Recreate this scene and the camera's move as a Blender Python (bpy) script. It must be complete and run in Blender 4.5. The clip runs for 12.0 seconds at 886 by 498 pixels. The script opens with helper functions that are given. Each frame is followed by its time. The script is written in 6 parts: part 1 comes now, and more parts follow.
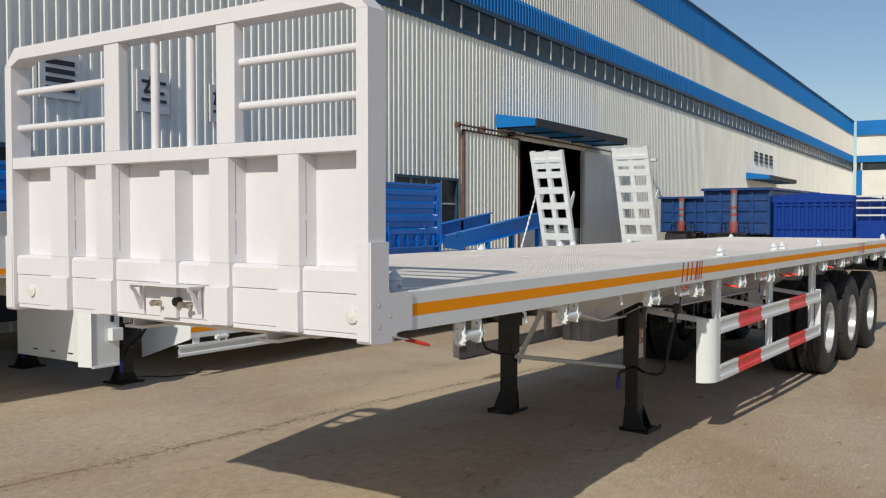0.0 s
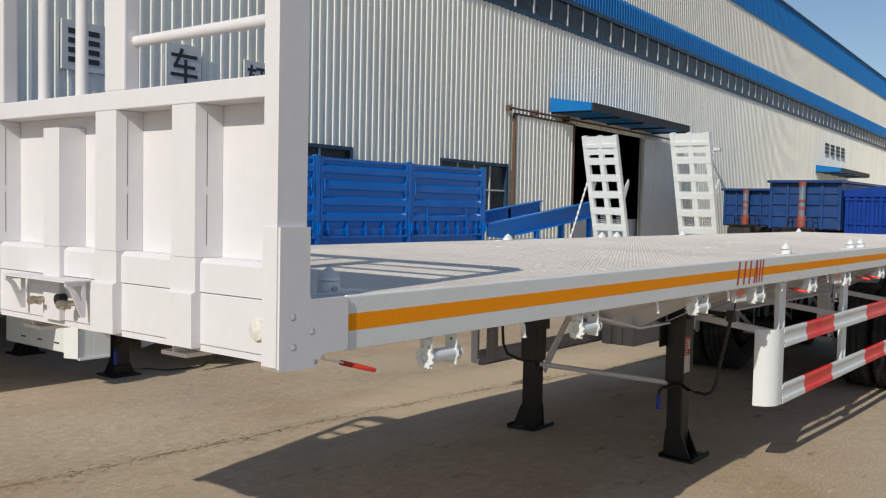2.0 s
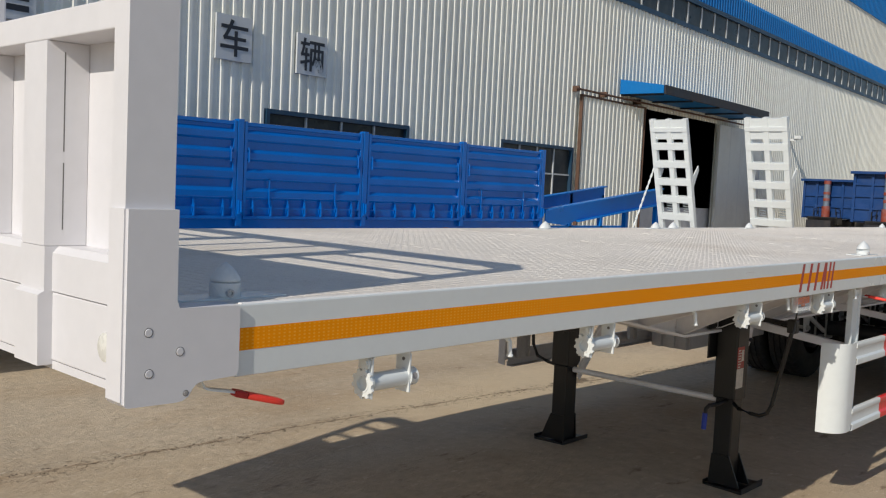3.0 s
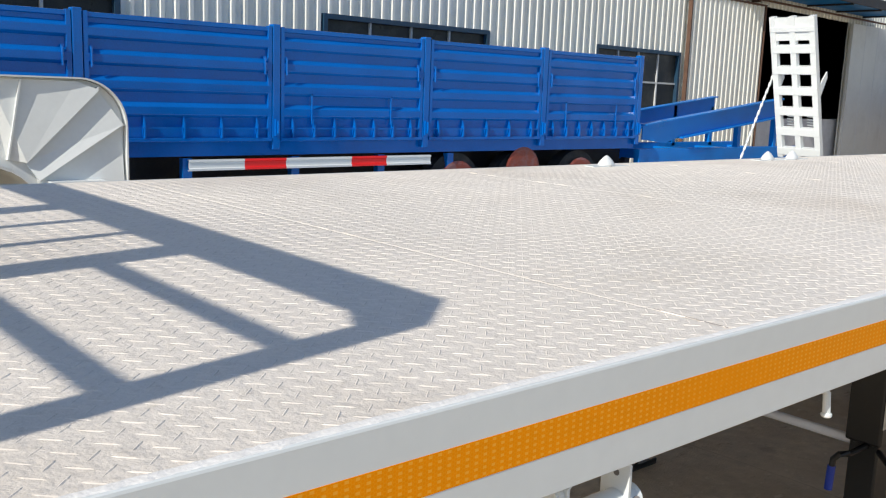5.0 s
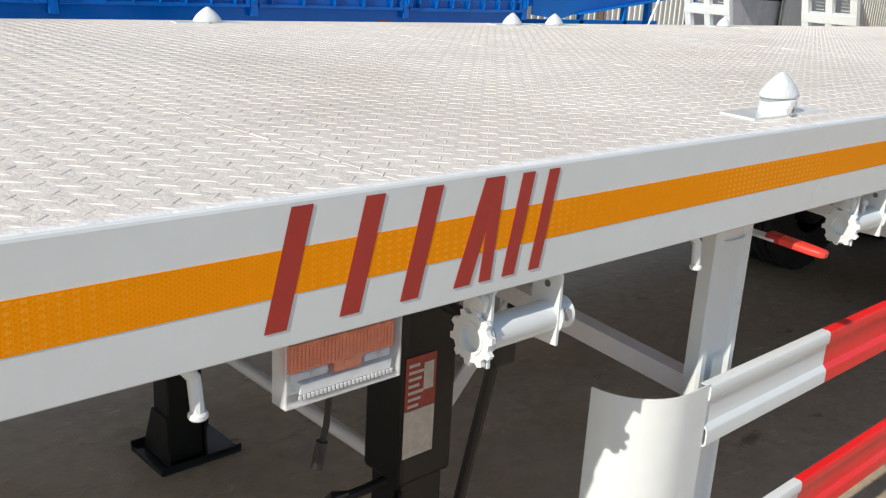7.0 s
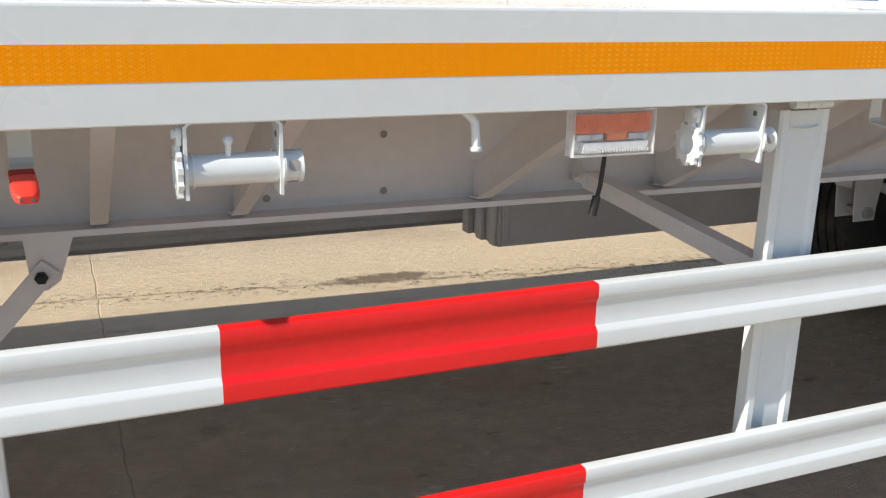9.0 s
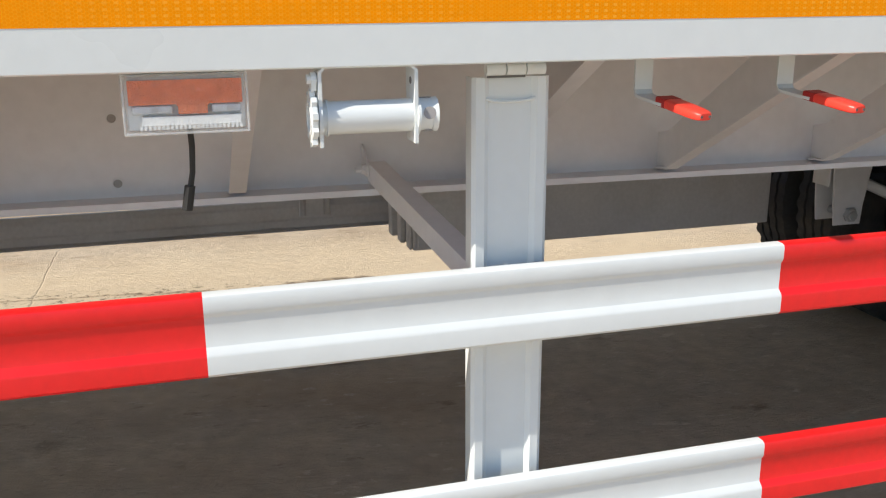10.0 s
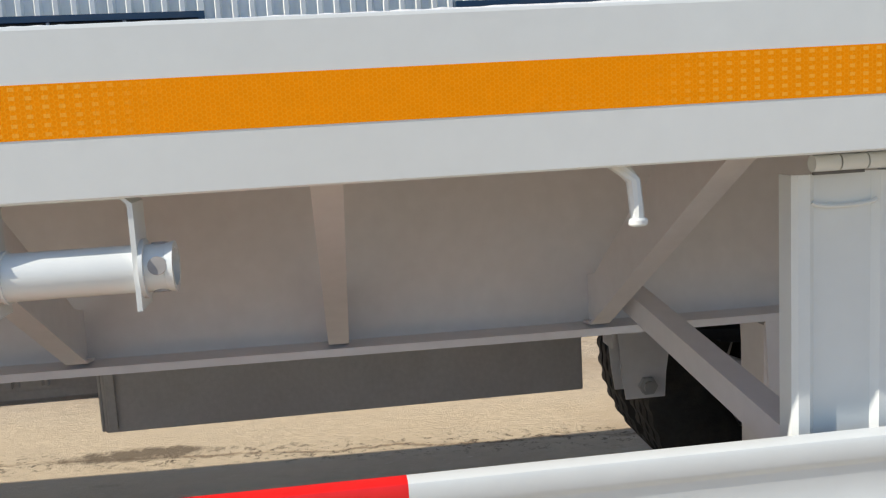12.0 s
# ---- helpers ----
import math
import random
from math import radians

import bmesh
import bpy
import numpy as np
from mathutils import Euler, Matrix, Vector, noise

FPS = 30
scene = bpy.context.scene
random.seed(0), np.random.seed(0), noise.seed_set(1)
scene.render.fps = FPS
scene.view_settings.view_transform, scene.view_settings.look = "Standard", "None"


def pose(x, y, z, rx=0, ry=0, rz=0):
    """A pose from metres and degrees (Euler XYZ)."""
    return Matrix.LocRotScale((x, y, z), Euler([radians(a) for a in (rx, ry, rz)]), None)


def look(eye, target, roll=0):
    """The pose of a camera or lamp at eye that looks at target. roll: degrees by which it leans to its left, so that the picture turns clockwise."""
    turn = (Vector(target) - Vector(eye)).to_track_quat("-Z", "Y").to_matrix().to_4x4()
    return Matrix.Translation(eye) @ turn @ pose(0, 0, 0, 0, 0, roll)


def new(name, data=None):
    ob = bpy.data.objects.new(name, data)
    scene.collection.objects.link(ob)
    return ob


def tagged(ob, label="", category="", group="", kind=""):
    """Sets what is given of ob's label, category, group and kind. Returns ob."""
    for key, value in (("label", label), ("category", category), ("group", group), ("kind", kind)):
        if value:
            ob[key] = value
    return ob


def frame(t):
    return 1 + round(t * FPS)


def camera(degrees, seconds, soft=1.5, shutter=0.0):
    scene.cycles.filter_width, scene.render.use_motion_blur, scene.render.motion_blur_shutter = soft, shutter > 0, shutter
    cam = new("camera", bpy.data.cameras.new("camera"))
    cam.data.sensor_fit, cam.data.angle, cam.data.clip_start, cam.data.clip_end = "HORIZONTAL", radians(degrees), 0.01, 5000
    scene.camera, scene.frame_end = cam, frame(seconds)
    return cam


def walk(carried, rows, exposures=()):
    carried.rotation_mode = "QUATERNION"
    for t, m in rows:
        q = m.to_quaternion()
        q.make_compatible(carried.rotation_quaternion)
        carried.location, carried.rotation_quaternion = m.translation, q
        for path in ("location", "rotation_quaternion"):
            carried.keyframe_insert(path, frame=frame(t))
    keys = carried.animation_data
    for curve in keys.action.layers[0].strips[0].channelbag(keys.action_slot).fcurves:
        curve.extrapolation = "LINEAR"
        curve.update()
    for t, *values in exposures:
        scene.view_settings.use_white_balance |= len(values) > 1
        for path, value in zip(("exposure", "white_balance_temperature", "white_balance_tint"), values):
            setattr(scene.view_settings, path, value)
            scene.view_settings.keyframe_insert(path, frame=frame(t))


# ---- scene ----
cam = camera(51.7, 12.0, soft=1.2)
PATH = [
    (0, (-2.937, -2.212, 1.793), (-1.29, -1.079, 1.728), -0.0),
    (0.5, (-2.716, -2.137, 1.785), (-1.079, -0.991, 1.711), 0.2),
    (1, (-2.452, -2.108, 1.789), (-0.841, -0.925, 1.71), 0.2),
    (1.5, (-2.198, -1.99, 1.788), (-0.608, -0.781, 1.704), 0.9),
    (2, (-1.88, -1.873, 1.77), (-0.31, -0.637, 1.677), 1.2),
    (2.5, (-1.475, -1.807, 1.755), (0.051, -0.519, 1.635), 1.9),
    (3, (-1.11, -1.661, 1.777), (0.358, -0.31, 1.641), 2.7),
    (3.2, (-0.928, -1.627, 1.777), (0.489, -0.222, 1.645), 2.8),
    (4.8, (0.369, -0.873, 1.86), (1.65, 0.636, 1.577), 1.9),
    (5, (0.559, -0.756, 1.858), (1.847, 0.737, 1.519), 2.11),
    (5.5, (1.112, -0.641, 1.811), (2.416, 0.810, 1.371), 2.41),
    (6, (1.619, -0.598, 1.773), (2.967, 0.791, 1.268), 3.05),
    (6.5, (2.157, -0.654, 1.761), (3.495, 0.727, 1.214), 3.61),
    (6.7, (2.395, -0.693, 1.749), (3.727, 0.683, 1.174), 3.75),
    (8.3, (3.804, -1.151, 1.592), (4.769, 0.529, 1.095), 1.0),
    (8.5, (3.988, -1.229, 1.569), (4.884, 0.486, 1.061), 1.1),
    (9, (4.414, -1.291, 1.53), (5.166, 0.478, 0.977), 1.2),
    (9.5, (4.837, -1.262, 1.474), (5.449, 0.553, 0.904), 0.4),
    (10, (5.277, -1.247, 1.442), (5.797, 0.605, 0.895), -0.3),
    (10.5, (5.66, -1.097, 1.428), (6.135, 0.781, 0.933), -1.4),
    (11, (6.072, -1.03, 1.414), (6.435, 0.901, 1.04), -2.5),
    (11.5, (6.446, -0.938, 1.401), (6.758, 1.012, 1.087), -2.9),
    (12, (6.847, -0.881, 1.394), (7.085, 1.085, 1.119), -3.2),
]
walk(cam, [(t, look(eye, target, roll)) for t, eye, target, roll in PATH],
     exposures=[(0.0, -0.60), (3.0, -0.58), (5.0, -0.10), (5.5, -0.21), (6.5, -0.13), (8.5, 0.14), (9.0, 0.26), (9.5, 0.38), (10.0, 0.38), (10.5, 0.36), (11.0, 0.17), (11.5, 0.15), (12.0, 0.15)])

# ---- light ----
SUN_WAY = Vector((1.735, 0.333, -1.22)).normalized()
world = bpy.data.worlds.new("sky")
scene.world = world
world.use_nodes = True
wn = world.node_tree.nodes
sky = wn.new("ShaderNodeTexSky")
sky.sky_type = "NISHITA"
sky.sun_disc = False
sky.sun_elevation = math.asin(-SUN_WAY.z)
sky.sun_rotation = math.atan2(-SUN_WAY.x, -SUN_WAY.y)
sky.air_density, sky.dust_density, sky.ozone_density = 1.0, 0.45, 2.6
wn["Background"].inputs["Strength"].default_value = 0.127
world.node_tree.links.new(sky.outputs["Color"], wn["Background"].inputs["Color"])
sun = new("sun", bpy.data.lights.new("sun", "SUN"))
sun.data.energy, sun.data.angle, sun.data.color = 4.85, radians(0.53), (1.0, 0.93, 0.815)
sun.matrix_world = look(-SUN_WAY * 50, (0, 0, 0))


# ---- materials ----
def mat(name, base, rough=0.5, metal=0.0, var=0.12, scale=3.0, fine=60.0, bump=0.0, bump_scale=200.0, dirt=None, dirt_amount=0.0, dirt_scale=1.2, coat=0.0, island=False):
    """A painted, rubber, steel or mineral surface: base colour varied at two scales, patches of dirt, fine relief."""
    m = bpy.data.materials.new(name)
    m.use_nodes = True
    t = m.node_tree
    n, l = t.nodes, t.links
    b = n["Principled BSDF"]
    geo = n.new("ShaderNodeNewGeometry")
    big = n.new("ShaderNodeTexNoise")
    big.inputs["Scale"].default_value, big.inputs["Detail"].default_value = scale, 5
    small = n.new("ShaderNodeTexNoise")
    small.inputs["Scale"].default_value, small.inputs["Detail"].default_value = fine, 3
    for tex in (big, small):
        l.new(geo.outputs["Position"], tex.inputs["Vector"])
    add = n.new("ShaderNodeMath")
    add.operation = "ADD"
    l.new(big.outputs["Fac"], add.inputs[0])
    l.new(small.outputs["Fac"], add.inputs[1])
    ramp = n.new("ShaderNodeMapRange")
    ramp.inputs["From Min"].default_value, ramp.inputs["From Max"].default_value = 0.7, 1.3
    ramp.inputs["To Min"].default_value, ramp.inputs["To Max"].default_value = 1 - var, 1 + var * 0.6
    l.new(add.outputs[0], ramp.inputs["Value"])
    mul = n.new("ShaderNodeVectorMath")
    mul.operation = "SCALE"
    mul.inputs[0].default_value = base
    l.new(ramp.outputs[0], mul.inputs["Scale"])
    col = mul.outputs[0]
    if dirt:
        d = n.new("ShaderNodeTexNoise")
        d.inputs["Scale"].default_value, d.inputs["Detail"].default_value, d.inputs["Roughness"].default_value = dirt_scale, 8, 0.68
        l.new(geo.outputs["Position"], d.inputs["Vector"])
        dr = n.new("ShaderNodeMapRange")
        dr.inputs["From Min"].default_value, dr.inputs["From Max"].default_value = 0.48, 0.75
        dr.inputs["To Max"].default_value = dirt_amount
        l.new(d.outputs["Fac"], dr.inputs["Value"])
        mix = n.new("ShaderNodeMix")
        mix.data_type = "RGBA"
        l.new(dr.outputs[0], mix.inputs["Factor"])
        l.new(col, mix.inputs["A"])
        mix.inputs["B"].default_value = (*dirt, 1)
        col = mix.outputs["Result"]
    l.new(col, b.inputs["Base Color"])
    rr = n.new("ShaderNodeMapRange")
    rr.inputs["From Min"].default_value, rr.inputs["From Max"].default_value = 0.3, 0.7
    rr.inputs["To Min"].default_value, rr.inputs["To Max"].default_value = max(rough - 0.08, 0.03), min(rough + 0.1, 1)
    l.new(big.outputs["Fac"], rr.inputs["Value"])
    l.new(rr.outputs[0], b.inputs["Roughness"])
    b.inputs["Metallic"].default_value = metal
    b.inputs["Coat Weight"].default_value = coat
    b.inputs["Coat Roughness"].default_value = 0.08
    if bump:
        bt = n.new("ShaderNodeTexNoise")
        bt.inputs["Scale"].default_value, bt.inputs["Detail"].default_value = bump_scale, 3
        l.new(geo.outputs["Position"], bt.inputs["Vector"])
        bp = n.new("ShaderNodeBump")
        bp.inputs["Strength"].default_value, bp.inputs["Distance"].default_value = bump, 0.01
        l.new(bt.outputs["Fac"], bp.inputs["Height"])
        l.new(bp.outputs[0], b.inputs["Normal"])
    return m


WHITE = mat("white_paint", (0.745, 0.780, 0.780), 0.32, var=0.03, scale=1.5, fine=25, bump=0.025, bump_scale=60, dirt=(0.55, 0.5, 0.44), dirt_amount=0.14, coat=0.3)
# Headboard white: its sunlit look is put into the colour, darker and warmer than WHITE.
SUNLITWHITE = mat("white_paint_sunlit_tone", (0.715, 0.705, 0.725), 0.40, var=0.03, scale=1.5, fine=25, bump=0.03, bump_scale=50, dirt=(0.55, 0.5, 0.47), dirt_amount=0.12)
WELDPAINT = mat("painted_weld", (0.86, 0.845, 0.82), 0.45, var=0.05, scale=6, fine=60, bump=0.2, bump_scale=160)
CASTWHITE = mat("painted_casting", (0.76, 0.785, 0.785), 0.38, var=0.04, scale=8, fine=60, bump=0.22, bump_scale=130)
UNDER = mat("white_primer_paint", (0.78, 0.765, 0.785), 0.42, var=0.05, scale=2, fine=30, bump=0.04, bump_scale=70, dirt=(0.50, 0.44, 0.40), dirt_amount=0.2)
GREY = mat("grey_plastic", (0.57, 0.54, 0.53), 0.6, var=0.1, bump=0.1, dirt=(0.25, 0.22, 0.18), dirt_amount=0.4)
RED = mat("red_paint", (0.87, 0.013, 0.014), 0.38, var=0.06, scale=4, coat=0.08, bump=0.06, bump_scale=60)
GRIP = mat("red_grip", (0.86, 0.055, 0.035), 0.36, var=0.05, bump=0.1)
LOGO = mat("red_lettering_paint", (0.42, 0.035, 0.025), 0.45, var=0.1, scale=12)
BLACK = mat("black_paint", (0.006, 0.006, 0.0065), 0.38, var=0.3, bump=0.05, dirt=(0.03, 0.028, 0.025), dirt_amount=0.35)
RUBBER = mat("tyre_rubber", (0.023, 0.023, 0.024), 0.7, var=0.3, bump=0.3, dirt=(0.13, 0.105, 0.08), dirt_amount=0.45, dirt_scale=4)
STEEL = mat("rim_steel", (0.52, 0.52, 0.53), 0.32, metal=0.35, var=0.08)
BRASS = mat("dull_brass", (0.50, 0.46, 0.38), 0.35, metal=0.8, var=0.2)
BLUE = mat("blue_trailer_paint", (0.001, 0.13, 0.50), 0.14, var=0.12, scale=2, coat=0.0, bump=0.16, bump_scale=5, dirt=(0.004, 0.06, 0.26), dirt_amount=0.3)
BLUE.node_tree.nodes["Principled BSDF"].inputs["Specular IOR Level"].default_value = 0.40
DULLBLUE = mat("tipper_blue_paint", (0.007, 0.052, 0.20), 0.42, var=0.15, dirt=(0.05, 0.07, 0.14), dirt_amount=0.5)
TARPBLUE = mat("tarpaulin_blue", (0.004, 0.040, 0.27), 0.55, var=0.15, bump=0.3, bump_scale=3)
TARPBLUE.node_tree.nodes["Principled BSDF"].inputs["Specular IOR Level"].default_value = 0.2
TRIMBLUE = mat("blue_sheet_trim", (0.003, 0.165, 0.49), 0.45, var=0.1, scale=0.5, dirt=(0.03, 0.17, 0.40), dirt_amount=0.3)
TRIMBLUE.node_tree.nodes["Principled BSDF"].inputs["Specular IOR Level"].default_value = 0.25
CHASSISBLUE = mat("bright_blue_chassis_paint", (0.002, 0.20, 0.66), 0.35, var=0.12, scale=2, dirt=(0.01, 0.10, 0.36), dirt_amount=0.4)
CHASSISBLUE.node_tree.nodes["Principled BSDF"].inputs["Specular IOR Level"].default_value = 0.25
DARKSTEEL = mat("dark_running_gear", (0.02, 0.022, 0.03), 0.6, var=0.3, dirt=(0.10, 0.07, 0.05), dirt_amount=0.5, dirt_scale=3)
RUST = mat("rusty_steel", (0.13, 0.07, 0.045), 0.75, var=0.35, scale=6, bump=0.3)
OXIDE = mat("oxide_red_steel", (0.30, 0.06, 0.035), 0.55, var=0.3, dirt=(0.20, 0.22, 0.26), dirt_amount=0.7, dirt_scale=4)
DULLSTEEL = mat("scuffed_ram_tube", (0.20, 0.25, 0.33), 0.5, metal=0.2, var=0.25, scale=5, dirt=(0.28, 0.09, 0.05), dirt_amount=0.5, dirt_scale=6)
SIGNBLACK = mat("sign_black", (0.02, 0.025, 0.035), 0.5, var=0.2)
SIGNBOARD = mat("sign_board", (0.62, 0.64, 0.64), 0.5, var=0.08)
CREAM = mat("cream_cladding", (0.76, 0.75, 0.68), 0.55, var=0.05, scale=0.3, fine=4, dirt=(0.5, 0.46, 0.4), dirt_amount=0.25, dirt_scale=0.4)
INSIDE = mat("hall_interior", (0.55, 0.56, 0.58), 0.8, var=0.2)
FRAMEBLUE = mat("dark_blue_window_frame", (0.012, 0.055, 0.11), 0.45, var=0.15, dirt=(0.08, 0.09, 0.1), dirt_amount=0.4)
ROOFING = mat("roof_sheet", (0.25, 0.3, 0.36), 0.6, var=0.1)
LABELWHITE = mat("label_paper", (0.66, 0.60, 0.52), 0.5, var=0.12, scale=30)
FROSTED = mat("frosted_lens", (0.70, 0.72, 0.73), 0.15, var=0.15, scale=90, bump=0.5, bump_scale=500, coat=0.7)
LABELRED = mat("faded_red_label", (0.42, 0.07, 0.05), 0.5, var=0.2, scale=30)
# BORE and GREYBORE paint in the shade of holes and gaps on solid parts.
BORE = mat("dark_opening_shade", (0.16, 0.155, 0.15), 0.7, var=0.2)
GREYBORE = mat("painted_hole", (0.36, 0.34, 0.33), 0.6, var=0.15, scale=40)
GRIPBAND = mat("dark_red_grip_band", (0.42, 0.015, 0.014), 0.5, var=0.08, bump=0.1)
HOSE = mat("black_hose", (0.015, 0.015, 0.015), 0.5, var=0.2)
BLUECAP = mat("blue_cap", (0.01, 0.04, 0.34), 0.4, var=0.1)


def cladding_material():
    """Off-white corrugated sheet with rain streaks that run down it."""
    m = mat("corrugated_cladding", (0.90, 0.90, 0.82), 0.40, var=0.06, scale=0.4, fine=6)
    t = m.node_tree
    n, l = t.nodes, t.links
    b = n["Principled BSDF"]
    geo = n.new("ShaderNodeNewGeometry")
    stretch = n.new("ShaderNodeMapping")
    stretch.inputs["Scale"].default_value = (5.0, 5.0, 0.22)
    tex = n.new("ShaderNodeTexNoise")
    tex.inputs["Scale"].default_value, tex.inputs["Detail"].default_value = 1.0, 6
    rng = n.new("ShaderNodeMapRange")
    rng.inputs["From Min"].default_value, rng.inputs["From Max"].default_value = 0.45, 0.72
    rng.inputs["To Max"].default_value = 0.26
    mix = n.new("ShaderNodeMix")
    mix.data_type = "RGBA"
    mix.inputs["B"].default_value = (0.45, 0.41, 0.34, 1)
    old = b.inputs["Base Color"].links[0].from_socket
    l.new(geo.outputs["Position"], stretch.inputs["Vector"])
    l.new(stretch.outputs[0], tex.inputs["Vector"])
    l.new(tex.outputs["Fac"], rng.inputs["Value"])
    l.new(rng.outputs[0], mix.inputs["Factor"])
    l.new(old, mix.inputs["A"])
    l.new(mix.outputs["Result"], b.inputs["Base Color"])
    return m


def ground_material():
    """Dusty concrete yard: pale and brown patches, stains, fine grit, pitted relief."""
    m = mat("yard_concrete", (0.55, 0.445, 0.318), 0.85, var=0.22, scale=0.7, fine=14, dirt=(0.31, 0.215, 0.125), dirt_amount=0.9, dirt_scale=0.35)
    t = m.node_tree
    n, l = t.nodes, t.links
    b = n["Principled BSDF"]
    geo = n.new("ShaderNodeNewGeometry")
    spot = n.new("ShaderNodeTexNoise")
    spot.inputs["Scale"].default_value, spot.inputs["Detail"].default_value, spot.inputs["Roughness"].default_value = 3.0, 9, 0.75
    rng = n.new("ShaderNodeMapRange")
    rng.inputs["From Min"].default_value, rng.inputs["From Max"].default_value = 0.60, 0.72
    rng.inputs["To Max"].default_value = 0.55
    mix = n.new("ShaderNodeMix")
    mix.data_type = "RGBA"
    mix.inputs["B"].default_value = (0.20, 0.15, 0.10, 1)
    old = b.inputs["Base Color"].links[0].from_socket
    l.new(geo.outputs["Position"], spot.inputs["Vector"])
    l.new(spot.outputs["Fac"], rng.inputs["Value"])
    l.new(rng.outputs[0], mix.inputs["Factor"])
    l.new(old, mix.inputs["A"])
    # trowel marks drawn out along the slabs, and grit
    def noise(scale, detail, rough, stretch=(1, 1, 1)):
        mp = n.new("ShaderNodeMapping"); mp.inputs["Scale"].default_value = stretch
        l.new(geo.outputs["Position"], mp.inputs["Vector"])
        tx = n.new("ShaderNodeTexNoise")
        tx.inputs["Scale"].default_value, tx.inputs["Detail"].default_value, tx.inputs["Roughness"].default_value = scale, detail, rough
        l.new(mp.outputs[0], tx.inputs["Vector"])
        return tx.outputs["Fac"]

    def maths(op, a, b=None, c=None):
        k = n.new("ShaderNodeMath"); k.operation = op
        for sock, v in zip(k.inputs, (a, b, c)):
            if v is None:
                continue
            if isinstance(v, (int, float)):
                sock.default_value = v
            else:
                l.new(v, sock)
        return k.outputs[0]

    def ramp(v, lo, hi, a=0.0, b=1.0):
        k = n.new("ShaderNodeMapRange")
        k.inputs["From Min"].default_value, k.inputs["From Max"].default_value = lo, hi
        k.inputs["To Min"].default_value, k.inputs["To Max"].default_value = a, b
        l.new(v, k.inputs["Value"])
        return k.outputs[0]

    def blend(fac, a, colour):
        k = n.new("ShaderNodeMix"); k.data_type = "RGBA"
        k.inputs["B"].default_value = (*colour, 1)
        l.new(fac, k.inputs["Factor"]); l.new(a, k.inputs["A"])
        return k.outputs["Result"]

    trowel = noise(10.0, 8, 0.7, (0.35, 1.3, 1.0))
    grit = noise(38.0, 6, 0.75, (0.5, 1.2, 1.0))
    col = blend(ramp(trowel, 0.56, 0.72, 0, 0.28), mix.outputs["Result"], (0.27, 0.20, 0.13))
    col = blend(ramp(trowel, 0.42, 0.30, 0, 0.3), col, (0.60, 0.50, 0.37))
    col = blend(ramp(noise(0.8, 7, 0.62, (0.5, 1.0, 1.0)), 0.48, 0.64, 0, 0.55), col, (0.43, 0.295, 0.170))
    col = blend(ramp(noise(0.33, 5, 0.6), 0.52, 0.66, 0, 0.5), col, (0.60, 0.50, 0.36))
    col = blend(ramp(noise(5.5, 8, 0.72, (0.45, 1.1, 1.0)), 0.60, 0.68, 0, 0.75), col, (0.19, 0.125, 0.075))
    col = blend(ramp(noise(11.0, 4, 0.6, (0.6, 1.2, 1.0)), 0.655, 0.70, 0, 0.7), col, (0.68, 0.58, 0.44))
    col = blend(ramp(grit, 0.62, 0.72, 0, 0.55), col, (0.17, 0.125, 0.085))
    col = blend(ramp(noise(21.0, 6, 0.7, (0.6, 1.1, 1.0)), 0.60, 0.68, 0, 0.55), col, (0.72, 0.62, 0.48))
    # joints between the cast slabs: one crumbled, one sawn
    sep = n.new("ShaderNodeSeparateXYZ")
    l.new(geo.outputs["Position"], sep.inputs[0])
    slanted = maths("MULTIPLY_ADD", sep.outputs["X"], 0.105, sep.outputs["Y"])
    def joint(line, start, pitch, width, wander, wob, strength):
        a = maths("MULTIPLY_ADD", wob, wander, line)
        a = maths("SUBTRACT", a, start + wander / 2 - pitch / 2)
        a = maths("FLOORED_MODULO", a, pitch)
        a = maths("ABSOLUTE", maths("SUBTRACT", a, pitch / 2))
        return ramp(a, width * 0.3, width * 1.8, strength, 0.0)
    crumbled = maths("MULTIPLY", joint(slanted, 3.695, 14.0, 0.013, 0.20, noise(2.6, 9, 0.7), 0.85), ramp(noise(5.0, 5, 0.7), 0.40, 0.54, 0.25, 1.0))
    chips = maths("MULTIPLY", joint(slanted, 3.695, 14.0, 0.10, 0.25, noise(3.1, 6, 0.7), 1.0), ramp(noise(24.0, 6, 0.75), 0.54, 0.62, 0.0, 0.9))
    sawn = joint(sep.outputs["X"], 4.515, 5.2, 0.0030, 0.09, noise(2.2, 6, 0.65), 0.32)
    # a broken, damp hollow beside the joint
    dx = maths("MULTIPLY", maths("SUBTRACT", sep.outputs["X"], 5.94), 3.0)
    dy = maths("MULTIPLY", maths("SUBTRACT", sep.outputs["Y"], 3.13), 11.0)
    far = maths("ADD", maths("MULTIPLY", dx, dx), maths("MULTIPLY", dy, dy))
    hollow = ramp(maths("MULTIPLY_ADD", noise(14.0, 6, 0.7), 3.0, far), 2.7, 1.9, 0.0, 0.85)
    # the sunlit patch beside the joint, its brightness painted in as a paler colour
    ex = maths("MULTIPLY", maths("SUBTRACT", sep.outputs["X"], 5.8), 0.30)
    ey = maths("MULTIPLY", maths("SUBTRACT", sep.outputs["Y"], 3.2), 1.05)
    sunlit_reach = maths("ADD", maths("MULTIPLY", ex, ex), maths("MULTIPLY", ey, ey))
    sunlit_patch = ramp(maths("MULTIPLY_ADD", noise(1.6, 7, 0.65), 1.1, sunlit_reach), 1.55, 0.75, 0.0, 0.7)
    col = blend(sunlit_patch, col, (0.67, 0.535, 0.355))
